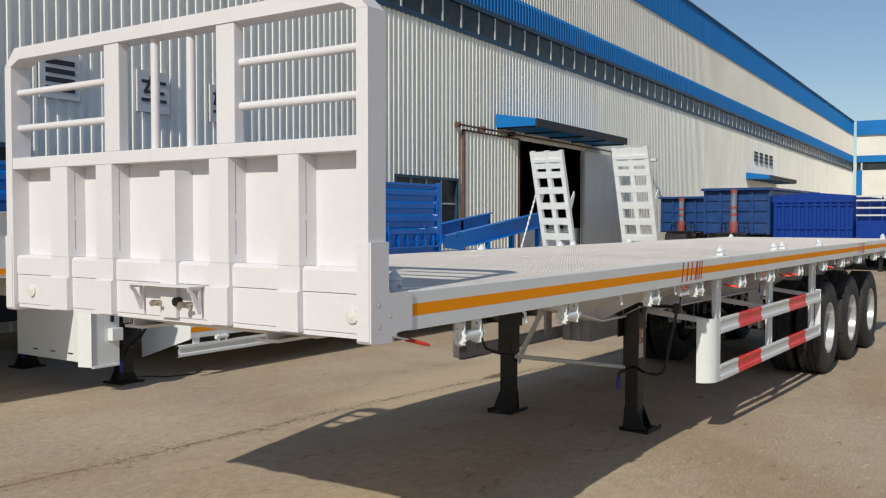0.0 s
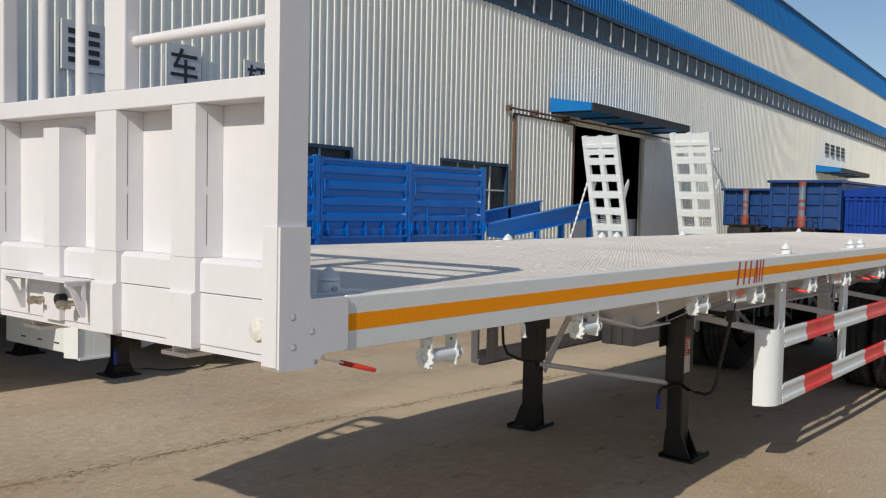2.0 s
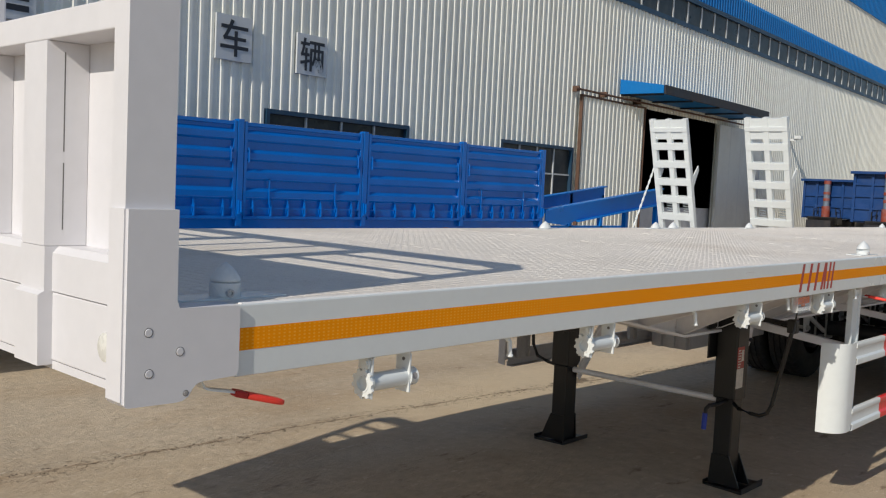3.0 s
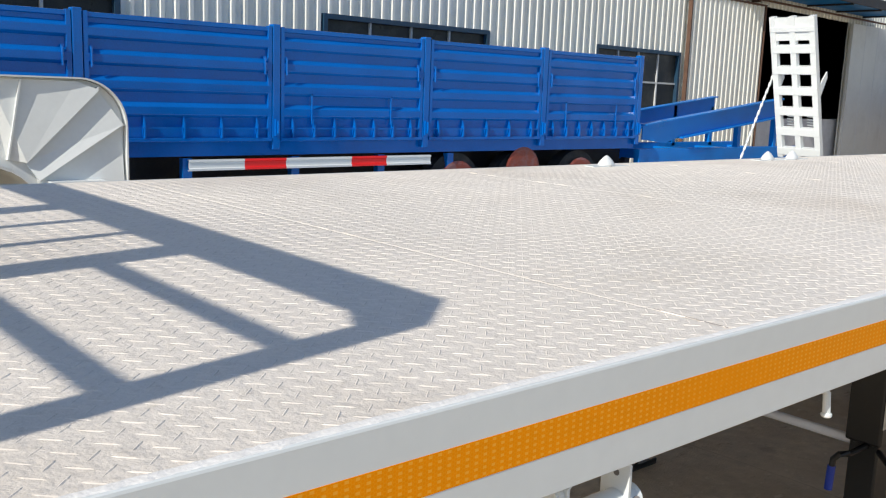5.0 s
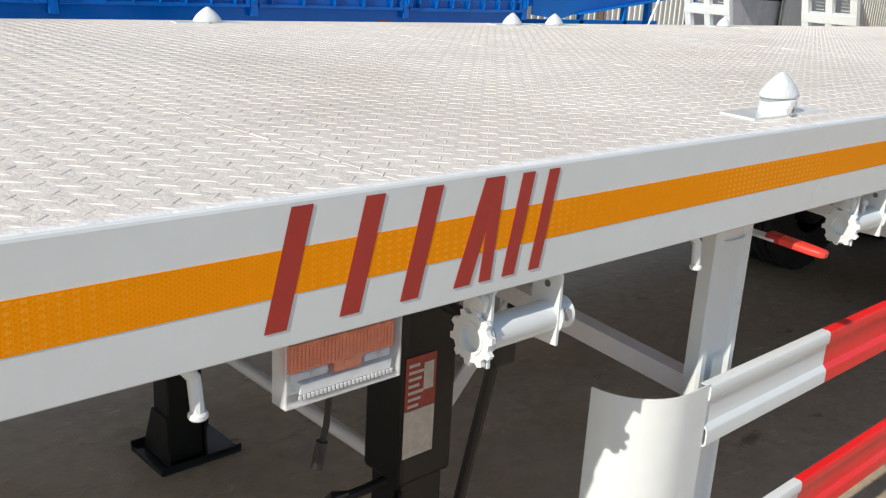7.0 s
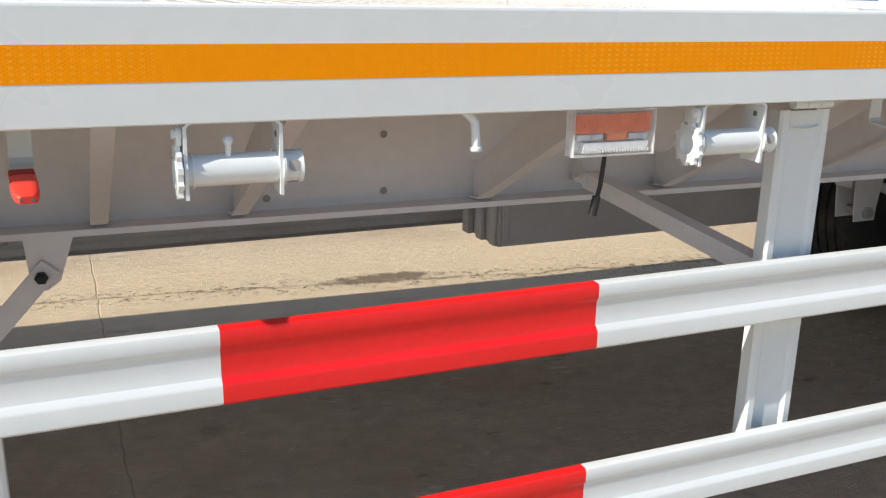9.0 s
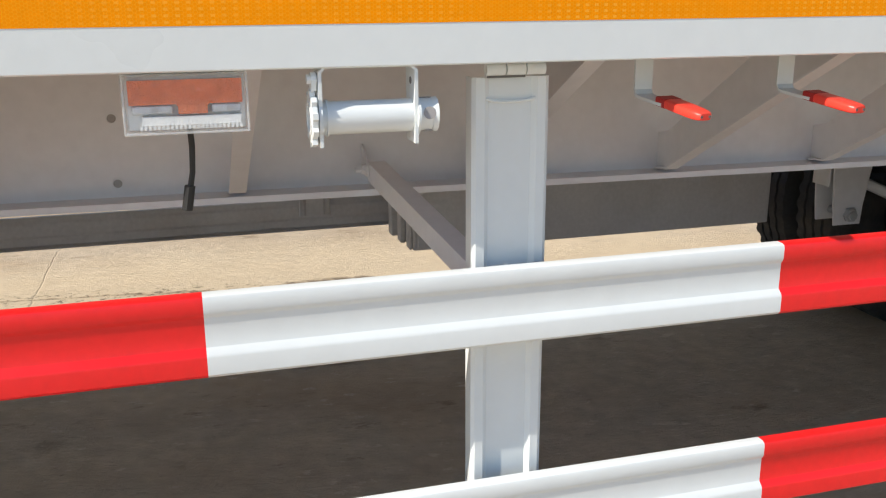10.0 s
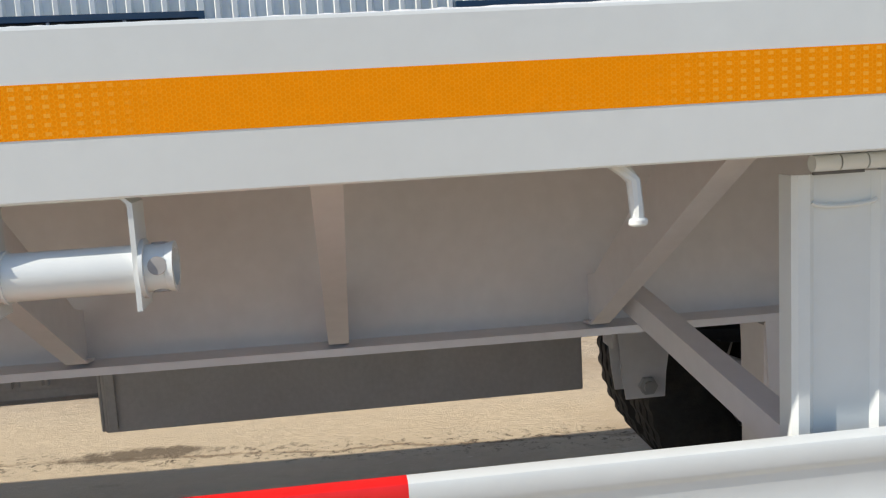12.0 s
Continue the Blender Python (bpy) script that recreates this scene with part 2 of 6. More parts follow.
    mx = maths("MAXIMUM", maths("MAXIMUM", crumbled, chips), maths("MAXIMUM", sawn, hollow))
    col = blend(crumbled, col, (0.24, 0.165, 0.095))
    col = blend(maths("MAXIMUM", chips, maths("MAXIMUM", sawn, hollow)), col, (0.12, 0.085, 0.05))
    l.new(col, b.inputs["Base Color"])
    height = maths("ADD", maths("MULTIPLY_ADD", trowel, 0.8, grit), maths("MULTIPLY", mx, -0.8))
    bp = n.new("ShaderNodeBump"); bp.inputs["Strength"].default_value, bp.inputs["Distance"].default_value = 0.6, 0.02
    l.new(height, bp.inputs["Height"]); l.new(bp.outputs[0], b.inputs["Normal"])
    return m


def tape_material():
    """Amber retro-reflective tape: a honeycomb of pale lines, with rows of brighter dots."""
    m = mat("amber_tape", (0.98, 0.300, 0.0), 0.6, var=0.05, scale=2)
    t = m.node_tree
    n, l = t.nodes, t.links
    b = n["Principled BSDF"]
    b.inputs["Specular IOR Level"].default_value = 0.06
    geo = n.new("ShaderNodeNewGeometry")
    sep = n.new("ShaderNodeSeparateXYZ")
    l.new(geo.outputs["Position"], sep.inputs[0])

    def maths(op, a, c=None, d=None):
        k = n.new("ShaderNodeMath"); k.operation = op
        for sock, v in zip(k.inputs, (a, c, d)):
            if v is None:
                continue
            if isinstance(v, (int, float)):
                sock.default_value = v
            else:
                l.new(v, sock)
        return k.outputs[0]

    def ramp(v, lo, hi, a=0.0, c=1.0):
        k = n.new("ShaderNodeMapRange")
        k.inputs["From Min"].default_value, k.inputs["From Max"].default_value = lo, hi
        k.inputs["To Min"].default_value, k.inputs["To Max"].default_value = a, c
        l.new(v, k.inputs["Value"])
        return k.outputs[0]

    # three crossed waves add up to cells 5 mm across
    wave = 4 * math.pi / (math.sqrt(3) * 0.0050)
    total = None
    for turn in (0, 60, 120):
        c, d = wave * math.cos(radians(turn)), wave * math.sin(radians(turn))
        w = maths("COSINE", maths("MULTIPLY_ADD", sep.outputs["X"], c, maths("MULTIPLY", sep.outputs["Z"], d)))
        total = w if total is None else maths("ADD", total, w)
    lines = ramp(total, -0.35, -1.1)
    patch = n.new("ShaderNodeTexNoise"); patch.inputs["Scale"].default_value = 1.7
    l.new(geo.outputs["Position"], patch.inputs["Vector"])
    # brighter squares where the sheet's prisms face another way
    col_ = maths("COSINE", maths("MULTIPLY", sep.outputs["X"], 2 * math.pi / 0.0145))
    row_ = maths("COSINE", maths("MULTIPLY", sep.outputs["Z"], 2 * math.pi / 0.0083))
    dots = maths("MULTIPLY", ramp(col_, 0.15, 0.5), ramp(row_, 0.0, 0.35))
    dots = maths("MULTIPLY", dots, ramp(patch.outputs["Fac"], 0.42, 0.54, 0.02, 0.8))
    def blend(fac, a, colour):
        k = n.new("ShaderNodeMix"); k.data_type = "RGBA"
        k.inputs["B"].default_value = (*colour, 1)
        l.new(fac, k.inputs["Factor"]); l.new(a, k.inputs["A"])
        return k.outputs["Result"]
    col = blend(maths("MULTIPLY", lines, 0.26), b.inputs["Base Color"].links[0].from_socket, (1.0, 0.48, 0.03))
    col = blend(dots, col, (1.0, 0.45, 0.05))
    l.new(col, b.inputs["Base Color"])
    bp = n.new("ShaderNodeBump"); bp.inputs["Strength"].default_value, bp.inputs["Distance"].default_value = 0.10, 0.001
    l.new(lines, bp.inputs["Height"]); l.new(bp.outputs[0], b.inputs["Normal"])
    return m


def clear_material(name, film):
    """Thin clear plastic, a little scuffed; film: how much of it is milky."""
    m = mat(name, (0.86, 0.88, 0.89), 0.12, var=0.06, scale=60)
    m.node_tree.nodes["Principled BSDF"].inputs["Alpha"].default_value = film
    return m


def window_material():
    m = mat("dusty_window_glass", (0.035, 0.042, 0.045), 0.32, var=0.3, scale=1.5, dirt=(0.13, 0.125, 0.11), dirt_amount=0.5, dirt_scale=2)
    m.node_tree.nodes["Principled BSDF"].inputs["Specular IOR Level"].default_value = 0.2
    return m


def deck_material():
    """Painted chequer plate: uneven film, brown boot dirt in specks and patches."""
    m = mat("deck_paint", (0.83, 0.77, 0.695), 0.40, var=0.06, scale=1.2, fine=40, dirt=(0.50, 0.42, 0.33), dirt_amount=0.5, dirt_scale=0.9)
    t = m.node_tree
    n, l = t.nodes, t.links
    b = n["Principled BSDF"]
    geo = n.new("ShaderNodeNewGeometry")
    film = n.new("ShaderNodeTexNoise")
    film.inputs["Scale"].default_value, film.inputs["Detail"].default_value, film.inputs["Roughness"].default_value = 75, 5, 0.65
    l.new(geo.outputs["Position"], film.inputs["Vector"])
    rng = n.new("ShaderNodeMapRange")
    rng.inputs["From Min"].default_value, rng.inputs["From Max"].default_value, rng.inputs["To Max"].default_value = 0.55, 0.72, 0.4
    l.new(film.outputs["Fac"], rng.inputs["Value"])
    mix = n.new("ShaderNodeMix"); mix.data_type = "RGBA"
    mix.inputs["B"].default_value = (0.50, 0.44, 0.36, 1)
    l.new(b.inputs["Base Color"].links[0].from_socket, mix.inputs["A"])
    l.new(rng.outputs[0], mix.inputs["Factor"])
    l.new(mix.outputs["Result"], b.inputs["Base Color"])
    # uneven, thickly sprayed film between the lozenges
    lump = n.new("ShaderNodeTexNoise")
    lump.inputs["Scale"].default_value, lump.inputs["Detail"].default_value, lump.inputs["Roughness"].default_value = 38, 3, 0.6
    l.new(geo.outputs["Position"], lump.inputs["Vector"])
    both = n.new("ShaderNodeMath"); both.operation = "MULTIPLY_ADD"; both.inputs[1].default_value = 1.6
    l.new(lump.outputs["Fac"], both.inputs[0]); l.new(film.outputs["Fac"], both.inputs[2])
    bp = n.new("ShaderNodeBump"); bp.inputs["Strength"].default_value, bp.inputs["Distance"].default_value = 0.5, 0.004
    l.new(both.outputs[0], bp.inputs["Height"]); l.new(bp.outputs[0], b.inputs["Normal"])
    return m


DECK = deck_material()
CLAD = cladding_material()
YARD = ground_material()
TAPE = tape_material()
PANE = window_material()
CLEAR = clear_material("clear_plastic", 0.05)
CASEWALL = clear_material("clear_plastic_edge", 0.35)
LAMPBASE = mat("pale_lamp_plastic", (0.78, 0.80, 0.80), 0.3, var=0.05, scale=60, bump=0.1, bump_scale=500)
AMBER = mat("amber_lens", (0.90, 0.19, 0.035), 0.2, var=0.15, scale=80, bump=0.4, bump_scale=400, coat=0.6)


# ---- building blocks ----
def thing(name, label, category, group="", kind="", at=(0, 0, 0)):
    ob = new(name)
    ob.location = at
    ob.empty_display_size = 0.1
    return tagged(ob, label, category, group, kind)


def part(name, bm, material, parent=None, label="", smooth=False):
    me = bpy.data.meshes.new(name)
    bmesh.ops.recalc_face_normals(bm, faces=bm.faces)
    bm.to_mesh(me)
    bm.free()
    me.materials.append(material)
    if smooth:
        for p in me.polygons:
            p.use_smooth = True
        me.set_sharp_from_angle(angle=radians(35))
    ob = new(name, me)
    if parent is not None:
        ob.parent = parent
        ob.matrix_parent_inverse = Matrix.Translation(-world_place(parent))
    if label:
        ob["label"] = label
    return ob


def world_place(ob):
    p = Vector(ob.location)
    while ob.parent:
        p += ob.matrix_parent_inverse.translation
        ob = ob.parent
        p += ob.location
    return p


def again(ob, parent, name=None):
    """Another part on the same mesh."""
    o = new(name or ob.name.split(".")[0], ob.data)
    if "label" in ob:
        o["label"] = ob["label"]
    o.parent = parent
    o.matrix_parent_inverse = Matrix.Translation(-world_place(parent))
    return o


def B():
    return bmesh.new()


def box(bm, x0, x1, y0, y1, z0, z1, bevel=0.0, m=None):
    vs = [bm.verts.new((x, y, z)) for x in (x0, x1) for y in (y0, y1) for z in (z0, z1)]
    fs = [bm.faces.new([vs[i] for i in f]) for f in ((0, 1, 3, 2), (4, 6, 7, 5), (0, 4, 5, 1), (2, 3, 7, 6), (0, 2, 6, 4), (1, 5, 7, 3))]
    if bevel:
        es = list({e for f in fs for e in f.edges})
        r = bmesh.ops.bevel(bm, geom=es, offset=bevel, segments=2, affect="EDGES", profile=0.5)
        vs = list({v for f in r["faces"] for v in f.verts} | {v for v in vs if v.is_valid})
    if m is not None:
        for v in vs:
            v.co = m @ v.co
    return vs


def prism(bm, pts, axis, a, b):
    """A solid: the polygon pts swept along an axis from a to b. x: pts are (y, z); y: (x, z); z: (x, y)."""
    def place(p, d):
        return {"x": (d, p[0], p[1]), "y": (p[0], d, p[1]), "z": (p[0], p[1], d)}[axis]
    lo = [bm.verts.new(place(p, a)) for p in pts]
    hi = [bm.verts.new(place(p, b)) for p in pts]
    k = len(pts)
    bm.faces.new(lo)
    bm.faces.new(hi[::-1])
    for i in range(k):
        bm.faces.new((lo[i], lo[(i + 1) % k], hi[(i + 1) % k], hi[i]))
    return lo + hi


def sheet(bm, pts, axis, a, b, thick):
    """A bent sheet: the open line pts swept along an axis, thickened to one side."""
    n = len(pts)
    off = []
    for i in range(n):
        p, q = Vector(pts[max(i - 1, 0)]), Vector(pts[min(i + 1, n - 1)])
        d = (q - p).normalized()
        off.append((pts[i][0] - d.y * thick, pts[i][1] + d.x * thick))
    def place(p, d):
        return {"x": (d, p[0], p[1]), "y": (p[0], d, p[1]), "z": (p[0], p[1], d)}[axis]
    rows = [[bm.verts.new(place(p, d)) for p in line] for line in (pts, off) for d in (a, b)]
    for i in range(n - 1):
        bm.faces.new((rows[0][i], rows[0][i + 1], rows[1][i + 1], rows[1][i]))
        bm.faces.new((rows[2][i], rows[3][i], rows[3][i + 1], rows[2][i + 1]))
        bm.faces.new((rows[0][i], rows[2][i], rows[2][i + 1], rows[0][i + 1]))
        bm.faces.new((rows[1][i], rows[1][i + 1], rows[3][i + 1], rows[3][i]))
    for i in (0, n - 1):
        bm.faces.new((rows[0][i], rows[1][i], rows[3][i], rows[2][i]))


def rod(bm, p, q, r, seg=12, r2=None, inner=0.0):
    """A round bar or, with inner, a tube from p to q."""
    p, q = Vector(p), Vector(q)
    rot = (q - p).to_track_quat("Z", "Y")
    r2 = r if r2 is None else r2
    def ring(c, rad):
        return [bm.verts.new(c + rot @ Vector((rad * math.cos(2 * math.pi * i / seg), rad * math.sin(2 * math.pi * i / seg), 0))) for i in range(seg)]
    a, b = ring(p, r), ring(q, r2)
    for i in range(seg):
        bm.faces.new((a[i], a[(i + 1) % seg], b[(i + 1) % seg], b[i]))
    if inner:
        c, d = ring(p, inner), ring(q, inner)
        for i in range(seg):
            j = (i + 1) % seg
            bm.faces.new((c[i], d[i], d[j], c[j]))
            bm.faces.new((a[i], c[i], c[j], a[j]))
            bm.faces.new((b[i], b[j], d[j], d[i]))
    else:
        bm.faces.new(a[::-1])
        bm.faces.new(b)


def pipe(bm, pts, r, seg=10):
    """A bent bar through the points."""
    pts = [Vector(p) for p in pts]
    rings = []
    for i, p in enumerate(pts):
        d = (pts[min(i + 1, len(pts) - 1)] - pts[max(i - 1, 0)]).normalized()
        rot = d.to_track_quat("Z", "Y")
        rings.append([bm.verts.new(p + rot @ Vector((r * math.cos(2 * math.pi * k / seg), r * math.sin(2 * math.pi * k / seg), 0))) for k in range(seg)])
    for a, b in zip(rings, rings[1:]):
        # line up the two rings
        s = min(range(seg), key=lambda k: (b[k].co - a[0].co).length)
        for i in range(seg):
            j = (i + 1) % seg
            bm.faces.new((a[i], a[j], b[(j + s) % seg], b[(i + s) % seg]))
    bm.faces.new(rings[0][::-1])
    bm.faces.new(rings[-1])


def spin(bm, profile, centre, axis="y", seg=24, caps=True):
    """A turned body: profile of (along, radius) round an axis through centre."""
    c = Vector(centre)
    rings = []
    for a, r in profile:
        ring = []
        for i in range(seg):
            u, v = r * math.cos(2 * math.pi * i / seg), r * math.sin(2 * math.pi * i / seg)
            ring.append(bm.verts.new(c + Vector({"y": (u, a, v), "x": (a, u, v), "z": (u, v, a)}[axis])))
        rings.append(ring)
    for a, b in zip(rings, rings[1:]):
        for i in range(seg):
            bm.faces.new((a[i], a[(i + 1) % seg], b[(i + 1) % seg], b[i]))
    if caps:
        bm.faces.new(rings[0][::-1])
        bm.faces.new(rings[-1])


def bar(bm, p, q, w, h, bevel=0.0):
    """A rectangular bar from p to q, w across (level) and h high."""
    p, q = Vector(p), Vector(q)
    d = q - p
    x = d.normalized()
    side = Vector((0, 0, 1)).cross(x)
    side = side.normalized() if side.length > 1e-4 else Vector((0, 1, 0))
    up = x.cross(side)
    m = Matrix.Translation(p) @ Matrix((x, side, up)).transposed().to_4x4()
    return box(bm, 0, d.length, -w / 2, w / 2, -h / 2, h / 2, bevel, m)


# ---- yard ----
def yard_sheet():
    """One sheet to the horizon; the slabs lie a hand higher under the trailer's front."""
    def spread(lo, hi):
        return [-400, -150, -60, -30, -15, -8] + [lo + 0.2 * k for k in range(int((hi - lo) / 0.2) + 1)] + [15, 25, 40, 60, 100, 200, 400]
    xs, ys = spread(-3.0, 11.0), spread(-4.4, 7.0)
    def rise(x, y):
        return 0.112 * math.exp(-((x - 4.0) / 2.2) ** 2 - ((y - 1.25) / 1.9) ** 2)
    verts = [(x, y, rise(x, y)) for x in xs for y in ys]
    n = len(ys)
    faces = [(i * n + j, (i + 1) * n + j, (i + 1) * n + j + 1, i * n + j + 1) for i in range(len(xs) - 1) for j in range(n - 1)]
    b = B()
    vs = [b.verts.new(v) for v in verts]
    for f in faces:
        b.faces.new([vs[k] for k in f])
    return b


tagged(part("ground", yard_sheet(), YARD, smooth=True), "dusty brown concrete yard with cracked slab joints", "ground", kind="structure")

# ---- hall: a long clad wall that runs almost along the trailer ----
WALL_O = Vector((7.0, 11.8, 0.0))
WALL_TURN = 3.7
WALL = Matrix.Translation(WALL_O) @ pose(0, 0, 0, 0, 0, WALL_TURN)   # local x along the wall, y into the hall


def on_wall(ob):
    ob.data.transform(WALL)
    return ob


WINDOWS = [(-12.6, -8.7, 1.5, 3.0), (-5.5, -1.6, 1.5, 3.0), (1.76, 5.62, 1.5, 3.02), (8.97, 12.3, 1.5, 2.98)]
DOOR = (16.0, 21.7, 0.0, 4.40)
U0, U1 = -30.0, 102.0


def corrugated(u0, u1, z0, z1, openings, pitch=0.222, depth=0.05, y=0.0):
    """Trapezoid sheet along x, cut by openings (u0, u1, z0, z1)."""
    us = []
    u = u0
    while u < u1 - 1e-6:
        us += [(u, 0.0), (u + pitch * 0.46, 0.0), (u + pitch * 0.58, -depth), (u + pitch * 0.84, -depth), (u + pitch * 0.97, 0.0)]
        u += pitch
    us.append((min(u, u1), 0.0))
    for a, b, _, _ in openings:
        for e in (a, b):
            us.append((e, 0.0 if int((e - u0) / pitch * 2) % 2 == 0 else -depth))
    us = sorted(p for p in set(us) if p[0] <= u1)
    verts, faces = [], []
    for (a, ya), (b, yb) in zip(us, us[1:]):
        mid = (a + b) / 2
        spans = [(z0, z1)]
        for o in openings:
            if o[0] <= mid <= o[1]:
                spans = [s for lo, hi in spans for s in ((lo, min(hi, o[2])), (max(lo, o[3]), hi)) if s[1] > s[0] + 1e-6]
        for lo, hi in spans:
            k = len(verts)
            verts += [(a, y + ya, lo), (b, y + yb, lo), (b, y + yb, hi), (a, y + ya, hi)]
            faces.append((k, k + 1, k + 2, k + 3))
    me = bpy.data.meshes.new("cladding")
    me.from_pydata(verts, [], faces)
    return me


STRIP = (U0, U1, 7.30, 8.12)
me = corrugated(U0, U1, 0.0, 8.2, WINDOWS + [DOOR, STRIP])
me.materials.append(CLAD)
wall_south = tagged(on_wall(new("wall_south", me)), "long grey-white corrugated steel hall wall with rain streaks", "wall", kind="structure")
for name, label, z0, z1, y, m in (("wall_upper", "cream upper hall wall of ribbed cladding sheets", 8.95, 11.25, 0.0, CREAM), ("trim", "blue ribbed sheet-metal band along the hall wall", 8.2, 8.95, -0.03, TRIMBLUE), ("trim", "blue ribbed sheet-metal roof fascia", 11.25, 12.80, -0.03, TRIMBLUE)):
    me = corrugated(U0, U1, z0, z1, [], y=y)
    me.materials.append(m)
    tagged(on_wall(new(name, me)), label, "wall" if m is CREAM else "trim", kind="structure")
bm = B()
box(bm, U0, U1 + 0.2, -0.12, 0.12, 12.80, 12.89, 0.01)
tagged(on_wall(part("trim", bm, FRAMEBLUE)), "dark blue gutter along the hall roof", "trim", kind="structure")
bm = B()
box(bm, U0, U1, -0.075, 0.0, 8.125, 8.198)
box(bm, U0, U1, -0.075, 0.0, 7.22, 7.295)
tagged(on_wall(part("trim", bm, FRAMEBLUE)), "dark blue flashing above and below the window strip", "trim", kind="structure")
bm = B()
box(bm, U0, U1, 0.12, 40, 12.5, 12.7)
tagged(on_wall(part("ceiling", bm, ROOFING)), "sheet roof over the hall", "roof", kind="structure")
bm = B()
box(bm, U0, U1, 39.8, 40, 0, 12.5)
box(bm, U0, U1, 0.03, 0.10, 8.13, 12.5)
box(bm, U0, U1, 0.12, 0.20, 0, 1.45)
box(bm, U0, U0 + 0.2, 0.2, 39.8, 0, 12.5)
box(bm, U1 - 0.2, U1, 0.2, 39.8, 0, 12.5)
tagged(on_wall(part("wall_north", bm, INSIDE)), "plain inner walls of the hall", "wall", kind="structure")
bm = B()
box(bm, U0 + 0.2, U1 - 0.2, 0.2, 39.8, 0.004, 0.02)
tagged(on_wall(part("floor", bm, INSIDE)), "grey hall floor behind the door", "floor", kind="structure")


def glazing(name, label, u0, u1, z0, z1, columns, rows, proud=0.015, frame_mat=TRIMBLUE, bars=0.05, frame=0.10):
    w = thing(name, label, "window", kind="structure", at=tuple(WALL @ Vector((u0, 0, z0))))
    f = B()
    box(f, u0, u1, -0.07, 0.06, z1 - frame, z1)
    box(f, u0, u1, -0.07, 0.06, z0, z0 + frame)
    for u in (u0, u1 - frame):
        box(f, u, u + frame, -0.07, 0.06, z0 + frame, z1 - frame)
    on_wall(part("window_frame", f, frame_mat, w))
    pw, ph = (u1 - u0 - 2 * frame) / columns, (z1 - z0 - 2 * frame) / rows
    f = B()
    for i in range(1, columns):
        u = u0 + frame + i * pw
        box(f, u - bars / 2, u + bars / 2, -proud, 0.055, z0 + frame, z1 - frame)
    for j in range(1, rows):
        z = z0 + frame + j * ph
        box(f, u0 + frame, u1 - frame, -0.010, 0.050, z - bars / 2, z + bars / 2)
    if columns * rows > 1:
        on_wall(part("glazing_bars", f, SIGNBOARD, w))
    first = None
    for i in range(columns):
        for j in range(rows):
            if first is None:
                p = B()
                box(p, 0, pw, 0.02, 0.03, 0, ph)
                first = part("pane", p, PANE, w)
                first.matrix_basis = WALL @ Matrix.Translation((u0 + frame, 0, z0 + frame))
            else:
                o = again(first, w)
                o.matrix_basis = WALL @ Matrix.Translation((u0 + frame + i * pw, random.uniform(-0.004, 0.004), z0 + frame + j * ph))
    return w


for k, (a, b, c, d) in enumerate(WINDOWS):
    glazing(f"window_{k + 1}", "blue-framed workshop window with dusty dark panes", a, b, c, d, 4, 2, frame_mat=FRAMEBLUE, bars=0.04, frame=0.08)
n_strip = int((U1 - U0) / 1.06)
glazing("window_strip", "long strip of dark window panes high on the hall wall", *STRIP, n_strip, 1, bars=0.07, frame=0.06, frame_mat=FRAMEBLUE, proud=0.004)

# sliding door leaves, rail and awnings
door = thing("door_1", "rusty-edged corrugated sliding door leaf pushed open", "door", kind="structure", at=tuple(WALL @ Vector((14, -0.2, 0))))
me = corrugated(12.42, 16.05, 0.05, 4.36, [], y=-0.16)
me.materials.append(CLAD)
leaf = on_wall(new("door_leaf", me))
leaf.parent = door
leaf.matrix_parent_inverse = Matrix.Translation(-door.location)
bm = B()
for u in (12.38, 16.02):
    box(bm, u, u + 0.04, -0.22, -0.12, 0.05, 4.40)
box(bm, 12.38, 16.06, -0.22, -0.12, 4.36, 4.41)
on_wall(part("door_frame", bm, RUST, door, "rust-stained steel edge"))
door2 = thing("door_2", "grey flat sliding door leaf pushed open", "door", kind="structure", at=tuple(WALL @ Vector((24, -0.2, 0))))
bm = B()
box(bm, 21.6, 25.6, -0.24, -0.14, 0.05, 4.36, 0.01)
on_wall(part("door_leaf", bm, mat("grey_door_sheet", (0.66, 0.67, 0.64), 0.5, var=0.1, scale=1, dirt=(0.40, 0.38, 0.35), dirt_amount=0.4), door2))
bm = B()
for k in range(5):
    box(bm, 21.6 + k * 0.98, 21.63 + k * 0.98, -0.245, -0.2405, 0.05, 4.36)
on_wall(part("door_rib", bm, SIGNBOARD, door2))
bm = B()
rod(bm, (12.0, -0.22, 4.52), (26.0, -0.22, 4.52), 0.03, 8)
for u in (12.1, 13.6, 15.6, 24.8):
    box(bm, u, u + 0.06, -0.24, 0.0, 4.45, 4.60)
tagged(on_wall(part("trim", bm, RUST)), "rusty steel door track on the hall wall", "trim", kind="structure")


